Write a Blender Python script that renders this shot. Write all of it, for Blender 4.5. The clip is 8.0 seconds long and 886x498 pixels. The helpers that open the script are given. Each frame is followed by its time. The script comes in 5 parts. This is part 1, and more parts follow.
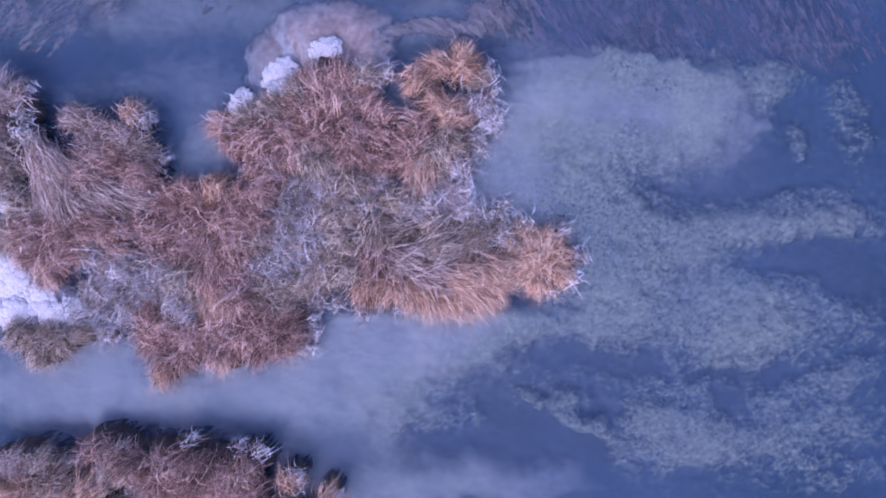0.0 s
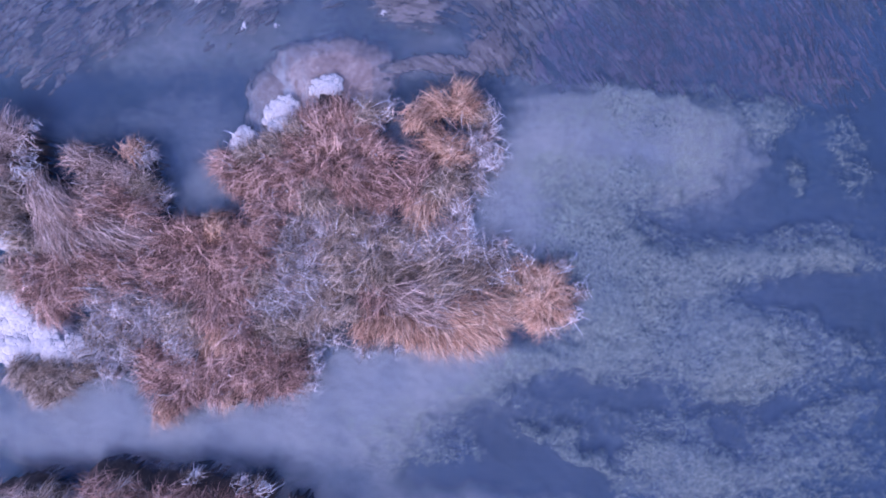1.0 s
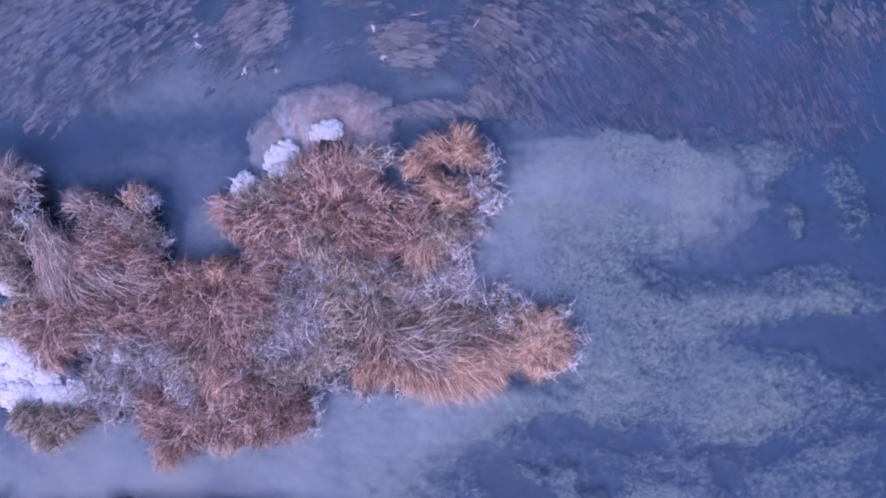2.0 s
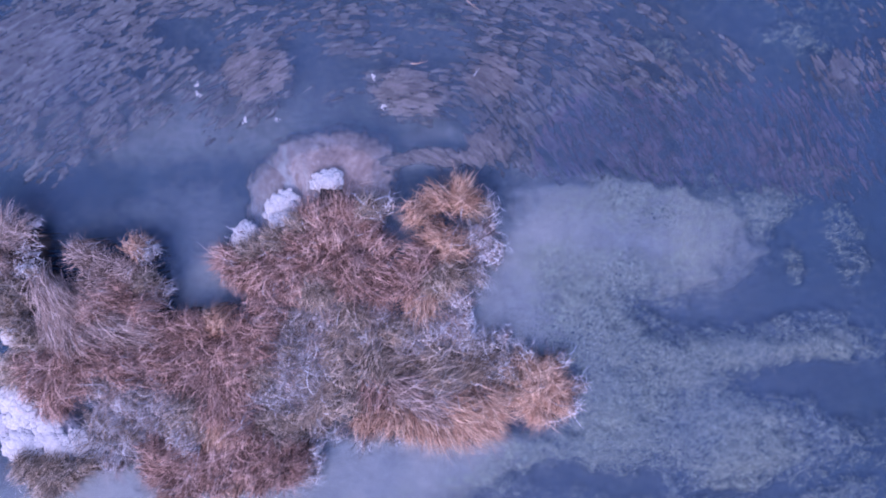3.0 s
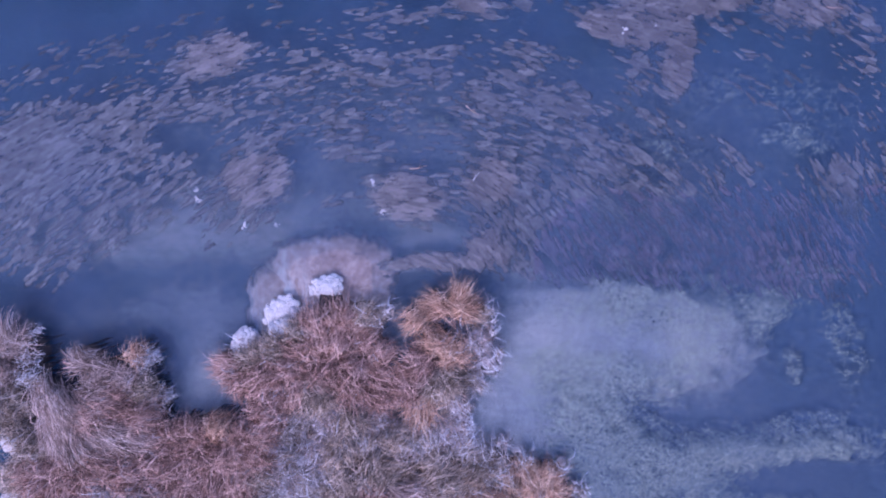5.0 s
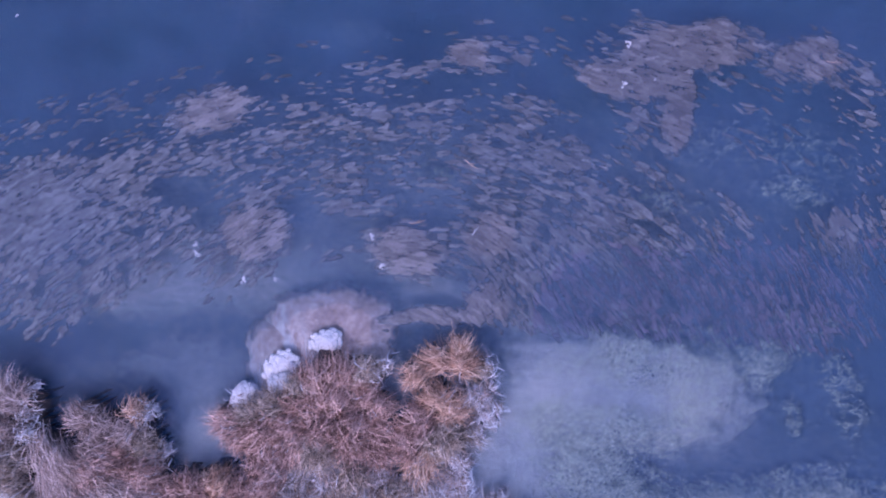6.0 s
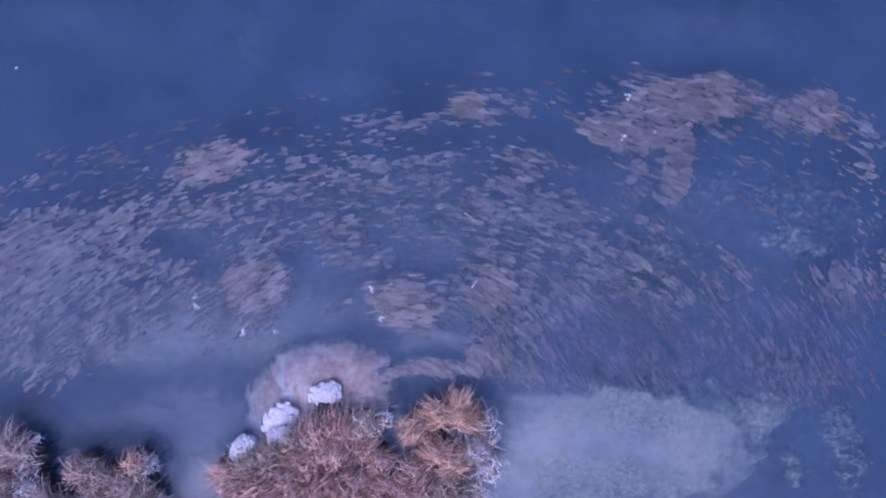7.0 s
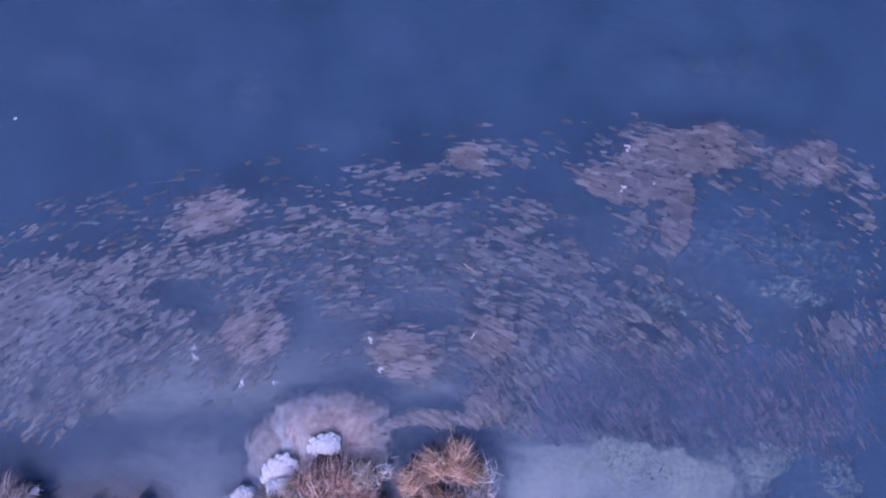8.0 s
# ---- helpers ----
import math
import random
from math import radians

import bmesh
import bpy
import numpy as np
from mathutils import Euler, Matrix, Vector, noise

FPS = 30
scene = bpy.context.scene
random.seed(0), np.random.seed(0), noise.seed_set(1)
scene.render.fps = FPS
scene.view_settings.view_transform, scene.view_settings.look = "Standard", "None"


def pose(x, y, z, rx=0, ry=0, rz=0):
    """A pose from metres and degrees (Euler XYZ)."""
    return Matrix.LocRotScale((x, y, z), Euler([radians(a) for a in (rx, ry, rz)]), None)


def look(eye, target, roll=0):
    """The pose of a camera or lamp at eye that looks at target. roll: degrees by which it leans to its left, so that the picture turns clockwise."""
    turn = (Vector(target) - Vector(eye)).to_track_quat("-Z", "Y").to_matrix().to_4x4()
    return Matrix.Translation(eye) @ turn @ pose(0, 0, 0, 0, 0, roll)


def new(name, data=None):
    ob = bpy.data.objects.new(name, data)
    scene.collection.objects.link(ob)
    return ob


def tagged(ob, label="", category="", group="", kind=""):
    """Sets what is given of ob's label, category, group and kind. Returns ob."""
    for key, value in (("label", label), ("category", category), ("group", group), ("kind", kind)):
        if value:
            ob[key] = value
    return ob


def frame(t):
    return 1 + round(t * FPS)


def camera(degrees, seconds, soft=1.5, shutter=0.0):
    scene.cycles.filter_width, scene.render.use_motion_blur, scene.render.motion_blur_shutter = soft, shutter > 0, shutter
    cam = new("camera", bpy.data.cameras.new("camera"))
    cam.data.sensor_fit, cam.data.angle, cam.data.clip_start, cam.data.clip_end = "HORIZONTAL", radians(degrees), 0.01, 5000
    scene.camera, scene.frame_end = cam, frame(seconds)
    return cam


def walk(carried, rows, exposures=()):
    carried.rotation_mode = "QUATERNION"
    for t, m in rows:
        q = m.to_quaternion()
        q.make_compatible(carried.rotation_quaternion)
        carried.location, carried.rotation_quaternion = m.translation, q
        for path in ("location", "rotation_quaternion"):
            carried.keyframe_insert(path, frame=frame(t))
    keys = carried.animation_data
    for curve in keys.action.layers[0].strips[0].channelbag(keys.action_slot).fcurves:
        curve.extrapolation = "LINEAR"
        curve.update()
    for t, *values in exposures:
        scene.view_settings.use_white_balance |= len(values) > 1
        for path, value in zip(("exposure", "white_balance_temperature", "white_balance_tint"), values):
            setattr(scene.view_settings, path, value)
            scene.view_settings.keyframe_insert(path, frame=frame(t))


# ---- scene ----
cam = camera(62.0, 8.0, soft=1.9)
METRES, EYE, TILT, LEAN, TURN = 5.6, 10.36, -90.0, 0.0, 0.0
ROWS = [
    (0.0, 0.0, 0.0, 0.0, 0.0, 0.0, -0.0),
    (0.5, 0.0, -0.0034, 0.0438, 0.02, -0.02, 0.04),
    (1.0, -0.0, -0.0075, 0.0944, 0.04, -0.07, 0.06),
    (1.5, 0.0019, -0.0118, 0.149, 0.09, -0.09, 0.1),
    (3.0, 0.0036, -0.0208, 0.3325, 0.13, -0.19, 0.17),
    (3.5, 0.0059, -0.0223, 0.397, 0.17, -0.2, 0.21),
    (4.0, 0.006, -0.0229, 0.4647, 0.16, -0.25, 0.23),
    (4.5, 0.0071, -0.0224, 0.5338, 0.18, -0.31, 0.25),
    (6.0, 0.0117, -0.0202, 0.7416, 0.22, -0.35, 0.28),
    (6.5, 0.0128, -0.0193, 0.8088, 0.22, -0.34, 0.27),
    (7.0, 0.0135, -0.0186, 0.8735, 0.21, -0.3, 0.28),
    (7.5, 0.0142, -0.0172, 0.9376, 0.19, -0.27, 0.26),
    (8.0, 0.0152, -0.0163, 0.999, 0.19, -0.19, 0.25),
]
walk(cam, [(t, pose(0, 0, EYE, TILT, LEAN, TURN) @ pose(METRES * x, METRES * y, METRES * z, 90 + pitch, roll, yaw)) for t, x, y, z, yaw, pitch, roll in ROWS],
     exposures=[(0.0, 0.88, 5250, 46), (8.0, 0.88, 5250, 46)])

# ---- world and sun: a cold, hazy morning, soft light from all over the sky ----
world = bpy.data.worlds.new("world")
scene.world = world
world.use_nodes = True
wn = world.node_tree
sky = wn.nodes.new("ShaderNodeTexSky")
sky.sky_type = 'NISHITA'
sky.sun_disc = False
sky.sun_elevation, sky.sun_rotation = radians(47), radians(-150)
sky.dust_density = 2.0
wn.links.new(sky.outputs[0], wn.nodes["Background"].inputs[0])
wn.nodes["Background"].inputs[1].default_value = 0.15
sun = new("sun", bpy.data.lights.new("sun", 'SUN'))
sun.data.energy, sun.data.angle, sun.data.color = 0.8, radians(40), (1.0, 0.93, 0.84)
sun.matrix_world = look((-2.1, -3.6, 4.5), (0, 0, 0))


# ---- fields: smooth noise over the plan ----
def lattice(x, y, size, seed):
    table = np.random.RandomState(seed).rand(256, 256)
    u, v = np.asarray(x, float) / size + 71.3 + seed, np.asarray(y, float) / size + 37.7
    i, j = np.floor(u).astype(int), np.floor(v).astype(int)
    a, b = u - i, v - j
    a, b = a * a * (3 - 2 * a), b * b * (3 - 2 * b)
    g = lambda p, q: table[p % 256, q % 256]
    return (g(i, j) * (1 - a) + g(i + 1, j) * a) * (1 - b) + (g(i, j + 1) * (1 - a) + g(i + 1, j + 1) * a) * b


def fbm(x, y, size, seed, octaves=4):
    return sum(lattice(x, y, size / 2 ** k, seed + k) / 2 ** k for k in range(octaves)) / sum(1 / 2 ** k for k in range(octaves))


def blob(x, y, cx, cy, rx, ry, turn=0.0):
    """1 in the middle of an ellipse, 0 at its rim, below 0 outside."""
    c, s = math.cos(radians(turn)), math.sin(radians(turn))
    p, q = (x - cx) * c + (y - cy) * s, -(x - cx) * s + (y - cy) * c
    return 1 - np.sqrt((p / rx) ** 2 + (q / ry) ** 2)


def soft_blobs(x, y, rows):
    """Sum of soft heaps: x, y, half widths, turn, weight."""
    total = np.zeros_like(np.asarray(x, float))
    for cx, cy, rx, ry, turn, weight in rows:
        d = 1 - blob(x, y, cx, cy, rx, ry, turn)
        total = total + weight * np.exp(-np.clip(d, 0, 6) ** 3)
    return total


# ---- materials ----
def material(name):
    m = bpy.data.materials.new(name)
    m.use_nodes = True
    return m, m.node_tree.nodes, m.node_tree.links, m.node_tree.nodes["Principled BSDF"]


def tex_noise(nodes, links, scale, detail=4.0, rough=0.6, stretch=None):
    coord = nodes.new("ShaderNodeNewGeometry")
    out = nodes.new("ShaderNodeTexNoise")
    out.inputs["Scale"].default_value, out.inputs["Detail"].default_value, out.inputs["Roughness"].default_value = scale, detail, rough
    if stretch:
        mapping = nodes.new("ShaderNodeMapping")
        mapping.inputs["Rotation"].default_value[2] = radians(stretch[0])
        mapping.inputs["Scale"].default_value = (1.0, stretch[1], 1.0)
        links.new(coord.outputs["Position"], mapping.inputs["Vector"])
        links.new(mapping.outputs[0], out.inputs["Vector"])
    else:
        links.new(coord.outputs["Position"], out.inputs["Vector"])
    return out.outputs["Fac"]


def math_node(nodes, links, op, a, b, c=None, clamp=False):
    n = nodes.new("ShaderNodeMath")
    n.operation, n.use_clamp = op, clamp
    for k, v in enumerate((a, b, c)):
        if v is None:
            continue
        if isinstance(v, (int, float)):
            n.inputs[k].default_value = v
        else:
            links.new(v, n.inputs[k])
    return n.outputs[0]


def ramp(nodes, links, fac, stops):
    n = nodes.new("ShaderNodeValToRGB")
    e = n.color_ramp.elements
    e[0].position, e[0].color = stops[0][0], (*stops[0][1], 1)
    e[1].position, e[1].color = stops[-1][0], (*stops[-1][1], 1)
    for p, c in stops[1:-1]:
        e.new(p).color = (*c, 1)
    links.new(fac, n.inputs[0])
    return n.outputs[0]


def mix_color(nodes, links, fac, a, b):
    n = nodes.new("ShaderNodeMix")
    n.data_type = 'RGBA'
    for k, v in ((0, fac), (6, a), (7, b)):
        if isinstance(v, (int, float)):
            n.inputs[k].default_value = v
        elif isinstance(v, tuple):
            n.inputs[k].default_value = (*v, 1)
        else:
            links.new(v, n.inputs[k])
    return n.outputs[2]


def attribute(nodes, name):
    n = nodes.new("ShaderNodeAttribute")
    n.attribute_name = name
    return n.outputs["Fac"]


def bumped(nodes, links, bsdf, height, strength, distance):
    b = nodes.new("ShaderNodeBump")
    b.inputs["Strength"].default_value, b.inputs["Distance"].default_value = strength, distance
    links.new(height, b.inputs["Height"])
    links.new(b.outputs[0], bsdf.inputs["Normal"])


def blade_material(name, dark, mid, light, rough=0.7, patch=1.3):
    """Strands: a tone of their own each, and a slow drift from place to place."""
    m, nodes, links, bsdf = material(name)
    drift = tex_noise(nodes, links, patch, 3.0)
    tone = math_node(nodes, links, 'MULTIPLY_ADD', drift, 0.7, math_node(nodes, links, 'MULTIPLY_ADD', attribute(nodes, "tone"), 0.8, -0.3), clamp=True)
    links.new(ramp(nodes, links, tone, [(0.0, dark), (0.5, mid), (1.0, light)]), bsdf.inputs["Base Color"])
    bsdf.inputs["Roughness"].default_value = rough
    bsdf.inputs["Specular IOR Level"].default_value = 0.25
    return m


RUSSET = blade_material("russet_sedge", (0.055, 0.032, 0.025), (0.38, 0.215, 0.162), (0.92, 0.64, 0.52))
STRAW = blade_material("straw_sedge", (0.105, 0.056, 0.038), (0.57, 0.328, 0.212), (0.94, 0.71, 0.52))
OLIVE = blade_material("olive_sedge", (0.050, 0.036, 0.025), (0.36, 0.262, 0.190), (0.86, 0.70, 0.57))
PALE = blade_material("pale_sedge", (0.077, 0.051, 0.041), (0.40, 0.28, 0.23), (0.897, 0.724, 0.632))
FROST = blade_material("frosted_sedge", (0.105, 0.086, 0.080), (0.44, 0.395, 0.38), (0.94, 0.92, 0.92), rough=0.6)


def weed_body_material(name, dark, mid, light):
    m, nodes, links, bsdf = material(name)
    fine = tex_noise(nodes, links, 45, 6.0, 0.75)
    drift = tex_noise(nodes, links, 0.9, 3.0)
    tone = math_node(nodes, links, 'MULTIPLY_ADD', attribute(nodes, "tone"), 0.75, math_node(nodes, links, 'MULTIPLY_ADD', fine, 0.7, math_node(nodes, links, 'MULTIPLY_ADD', drift, 0.4, -0.45)), clamp=True)
    links.new(ramp(nodes, links, tone, [(0.1, dark), (0.5, mid), (0.9, light)]), bsdf.inputs["Base Color"])
    bsdf.inputs["Roughness"].default_value = 0.8
    bsdf.inputs["Specular IOR Level"].default_value = 0.2
    bumped(nodes, links, bsdf, fine, 0.35, 0.012)
    links.new(math_node(nodes, links, 'MINIMUM', attribute(nodes, "cover"), 1.0, clamp=True), bsdf.inputs["Alpha"])
    return m


WEED_BODY = weed_body_material("weed_head", (0.120, 0.105, 0.098), (0.222, 0.192, 0.176), (0.40, 0.350, 0.318))
WEED_BODY_DULL = weed_body_material("dull_weed_head", (0.16, 0.118, 0.135), (0.245, 0.182, 0.20), (0.33, 0.27, 0.28))
GRASS = {"russet": RUSSET, "straw": STRAW, "olive": OLIVE, "pale": PALE, "frost": FROST}


def peat_material():
    m, nodes, links, bsdf = material("peat_with_rime")
    grain = tex_noise(nodes, links, 28, 6.0)
    rime = tex_noise(nodes, links, 9, 6.0, 0.7)
    base = ramp(nodes, links, grain, [(0.25, (0.018, 0.013, 0.012)), (0.75, (0.075, 0.052, 0.044))])
    frosty = math_node(nodes, links, 'MULTIPLY_ADD', rime, 3.0, math_node(nodes, links, 'MULTIPLY_ADD', attribute(nodes, "rime"), 2.0, -2.35), clamp=True)
    links.new(mix_color(nodes, links, frosty, base, (0.55, 0.52, 0.55)), bsdf.inputs["Base Color"])
    bsdf.inputs["Roughness"].default_value = 0.85
    bumped(nodes, links, bsdf, grain, 0.8, 0.03)
    return m


def snow_material():
    m, nodes, links, bsdf = material("crusted_snow")
    grain = tex_noise(nodes, links, 40, 6.0)
    litter = tex_noise(nodes, links, 13, 7.0, 0.75)
    white = ramp(nodes, links, grain, [(0.2, (0.40, 0.375, 0.365)), (0.7, (0.64, 0.61, 0.595))])
    links.new(mix_color(nodes, links, math_node(nodes, links, 'MULTIPLY_ADD', litter, -7.0, 3.1, clamp=True), white, (0.30, 0.26, 0.25)), bsdf.inputs["Base Color"])
    bsdf.inputs["Roughness"].default_value = 0.6
    bumped(nodes, links, bsdf, grain, 0.6, 0.02)
    return m


def bed_material():
    m, nodes, links, bsdf = material("river_bed")
    wide = tex_noise(nodes, links, 0.7, 5.0, 0.6)
    fine = tex_noise(nodes, links, 24, 5.0, 0.7)
    tufts = tex_noise(nodes, links, 7.5, 8.0, 0.74, stretch=(6, 1.45))
    speck = tex_noise(nodes, links, 21, 3.0, 0.6, stretch=(25, 1.2))
    # blue of deep water, put into the bed's own colour
    water_blue = ramp(nodes, links, wide, [(0.3, (0.017, 0.062, 0.106)), (0.7, (0.036, 0.100, 0.144))])
    algae = attribute(nodes, "algae")
    small = tex_noise(nodes, links, 15, 4.0, 0.7, stretch=(-10, 1.15))
    cover = math_node(nodes, links, 'MULTIPLY_ADD', tufts, 3.0, math_node(nodes, links, 'MULTIPLY_ADD', small, 1.9, -2.45))
    cover = math_node(nodes, links, 'ADD', cover, math_node(nodes, links, 'MULTIPLY_ADD', algae, 1.15, -0.12), clamp=True)
    cover = math_node(nodes, links, 'MULTIPLY', cover, math_node(nodes, links, 'MULTIPLY_ADD', algae, 3.0, 0.12, clamp=True))
    green = ramp(nodes, links, math_node(nodes, links, 'MULTIPLY_ADD', fine, 0.5, math_node(nodes, links, 'MULTIPLY', small, 0.5)), [(0.34, (0.25, 0.25, 0.185)), (0.64, (0.90, 0.82, 0.54))])
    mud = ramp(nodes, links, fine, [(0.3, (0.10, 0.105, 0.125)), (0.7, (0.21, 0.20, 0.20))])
    col = mix_color(nodes, links, math_node(nodes, links, 'MULTIPLY', attribute(nodes, "mud"), 0.55), water_blue, mud)
    silt = attribute(nodes, "silt")
    grit = math_node(nodes, links, 'MULTIPLY_ADD', fine, 0.6, math_node(nodes, links, 'MULTIPLY', tex_noise(nodes, links, 3, 5.0), 0.4))
    # pale silt; the same colour paints the mist over the bays
    silt_mist_col = ramp(nodes, links, grit, [(0.32, (0.72, 0.61, 0.50)), (0.64, (0.97, 0.84, 0.70))])
    silt_mist_fac = math_node(nodes, links, 'MULTIPLY_ADD', math_node(nodes, links, 'SUBTRACT', tufts, 0.5), 0.7, silt, clamp=True)
    silt_mist_fac = math_node(nodes, links, 'MULTIPLY', silt_mist_fac, math_node(nodes, links, 'MULTIPLY', silt, 3.0, clamp=True))
    col = mix_color(nodes, links, silt_mist_fac, col, silt_mist_col)
    col = mix_color(nodes, links, math_node(nodes, links, 'MULTIPLY', cover, 0.8), col, green)
    dark = math_node(nodes, links, 'MULTIPLY_ADD', speck, 8.0, -4.2, clamp=True)
    dark = math_node(nodes, links, 'MULTIPLY', dark, math_node(nodes, links, 'MULTIPLY', attribute(nodes, "specks"), 0.85))
    col = mix_color(nodes, links, dark, col, (0.10, 0.12, 0.13))
    links.new(col, bsdf.inputs["Base Color"])
    bsdf.inputs["Roughness"].default_value = 0.9
    bumped(nodes, links, bsdf, tufts, 0.6, 0.06)
    return m


def mound_material():
    m, nodes, links, bsdf = material("silted_weed_mound")
    fine = tex_noise(nodes, links, 11, 5.0, 0.65)
    wide = tex_noise(nodes, links, 2.4, 4.0, 0.6)
    col = ramp(nodes, links, math_node(nodes, links, 'MULTIPLY_ADD', fine, 0.55, math_node(nodes, links, 'MULTIPLY', wide, 0.45)), [(0.36, (0.28, 0.192, 0.158)), (0.52, (0.52, 0.38, 0.31)), (0.66, (0.75, 0.60, 0.52))])
    streak = tex_noise(nodes, links, 11, 6.0, 0.75, stretch=(-20, 0.35))
    col = mix_color(nodes, links, math_node(nodes, links, 'MULTIPLY', attribute(nodes, "pale"), math_node(nodes, links, 'MULTIPLY_ADD', streak, 3.6, -1.35, clamp=True)), col, (0.82, 0.78, 0.74))
    links.new(col, bsdf.inputs["Base Color"])
    bsdf.inputs["Roughness"].default_value = 0.8
    bumped(nodes, links, bsdf, fine, 0.6, 0.03)
    links.new(math_node(nodes, links, 'MINIMUM', attribute(nodes, "cover"), 1.0, clamp=True), bsdf.inputs["Alpha"])
    return m


def veiled(nodes, links, tint, share, murk_color):
    """Tinted clear water with fine silt in it, which scatters a share of the light."""
    clear = nodes.new("ShaderNodeBsdfTransparent")
    clear.inputs[0].default_value = (*tint, 1)
    murk = nodes.new("ShaderNodeBsdfDiffuse")
    murk.inputs[0].default_value = (*murk_color, 1)
    body = nodes.new("ShaderNodeMixShader")
    drift = tex_noise(nodes, links, 0.8, 5.0, 0.6)
    links.new(math_node(nodes, links, 'MULTIPLY_ADD', drift, share * 2.4, share * -0.2), body.inputs[0])
    links.new(clear.outputs[0], body.inputs[1])
    links.new(murk.outputs[0], body.inputs[2])
    return body.outputs[0]


def water_material():
    m, nodes, links, bsdf = material("clear_river_water")
    nodes.remove(bsdf)
    body = veiled(nodes, links, (0.95, 0.98, 1.0), 0.11, (0.16, 0.23, 0.36))
    gloss = nodes.new("ShaderNodeBsdfGlossy")
    gloss.inputs["Roughness"].default_value = 0.06
    ripple = tex_noise(nodes, links, 5, 3.0, 0.5, stretch=(10, 2.0))
    b = nodes.new("ShaderNodeBump")
    b.inputs["Strength"].default_value, b.inputs["Distance"].default_value = 0.12, 0.02
    links.new(ripple, b.inputs["Height"])
    links.new(b.outputs[0], gloss.inputs["Normal"])
    fresnel = nodes.new("ShaderNodeFresnel")
    fresnel.inputs["IOR"].default_value = 1.33
    mix = nodes.new("ShaderNodeMixShader")
    links.new(fresnel.outputs[0], mix.inputs[0])
    links.new(body, mix.inputs[1])
    links.new(gloss.outputs[0], mix.inputs[2])
    links.new(mix.outputs[0], nodes["Material Output"].inputs["Surface"])
    return m


def murk_material():
    m, nodes, links, bsdf = material("suspended_silt")
    nodes.remove(bsdf)
    links.new(veiled(nodes, links, (0.94, 0.98, 1.0), 0.08, (0.085, 0.19, 0.34)), nodes["Material Output"].inputs["Surface"])
    return m


PEAT, SNOW, BED, MOUND, WATER, MURK = peat_material(), snow_material(), bed_material(), mound_material(), water_material(), murk_material()


# ---- mesh builders ----
def mesh_object(name, verts, faces, mat, parent=None, label="", smooth=True, attributes=None):
    me = bpy.data.meshes.new(name)
    me.from_pydata([tuple(v) for v in verts], [], faces)
    if smooth:
        me.polygons.foreach_set("use_smooth", [True] * len(me.polygons))
    for key, values in (attributes or {}).items():
        me.attributes.new(key, 'FLOAT', 'POINT').data.foreach_set("value", np.asarray(values, np.float32))
    me.materials.append(mat)
    ob = new(name, me)
    if parent:
        ob.parent = parent
    if label:
        ob["label"] = label
    return ob


def ribbons(name, pts, width, tone, mat, parent=None, label="", roll=None):
    """Strands as tapered ribbons: pts is n x k x 3, width n x k, tone n."""
    n, k = pts.shape[:2]
    way = np.gradient(pts, axis=1)
    side = np.stack([-way[..., 1], way[..., 0], np.zeros((n, k))], -1)
    side /= np.linalg.norm(side, axis=-1, keepdims=True) + 1e-9
    if roll is not None:
        side = side * np.cos(roll)[:, None, None]
        side[..., 2] += np.sin(roll)[:, None]
    a, b = pts - side * width[..., None] / 2, pts + side * width[..., None] / 2
    verts = np.stack([a, b], 2).reshape(-1, 3)
    base = (np.arange(n) * 2 * k)[:, None] + (np.arange(k - 1) * 2)[None, :]
    quads = np.stack([base, base + 1, base + 3, base + 2], -1).reshape(-1)
    me = bpy.data.meshes.new(name)
    count = n * (k - 1)
    me.vertices.add(len(verts))
    me.vertices.foreach_set("co", verts.astype(np.float32).ravel())
    me.loops.add(count * 4)
    me.loops.foreach_set("vertex_index", quads.astype(np.int32))
    me.polygons.add(count)
    me.polygons.foreach_set("loop_start", np.arange(0, count * 4, 4, dtype=np.int32))
    me.polygons.foreach_set("use_smooth", np.ones(count, dtype=bool))
    me.update(calc_edges=True)
    me.attributes.new("tone", 'FLOAT', 'POINT').data.foreach_set("value", np.repeat(tone, 2 * k).astype(np.float32))
    me.materials.append(mat)
    ob = new(name, me)
    if parent:
        ob.parent = parent
    if label:
        ob["label"] = label
    return ob


def sheet(x0, x1, y0, y1, step, far=2500.0):
    """A grid of points, fine in the middle, with a wide rim to the horizon."""
    xs = np.concatenate([[-far, -far / 10, x0 - 8], np.arange(x0, x1 + step / 2, step), [x1 + 8, far / 10, far]])
    ys = np.concatenate([[-far, -far / 10, y0 - 8], np.arange(y0, y1 + step / 2, step), [y1 + 8, far / 10, far]])
    gx, gy = np.meshgrid(xs, ys)
    nx, ny = len(xs), len(ys)
    i = (np.arange(ny - 1)[:, None] * nx + np.arange(nx - 1)[None, :]).ravel()
    return gx.ravel(), gy.ravel(), np.stack([i, i + 1, i + nx + 1, i + nx], -1).tolist()


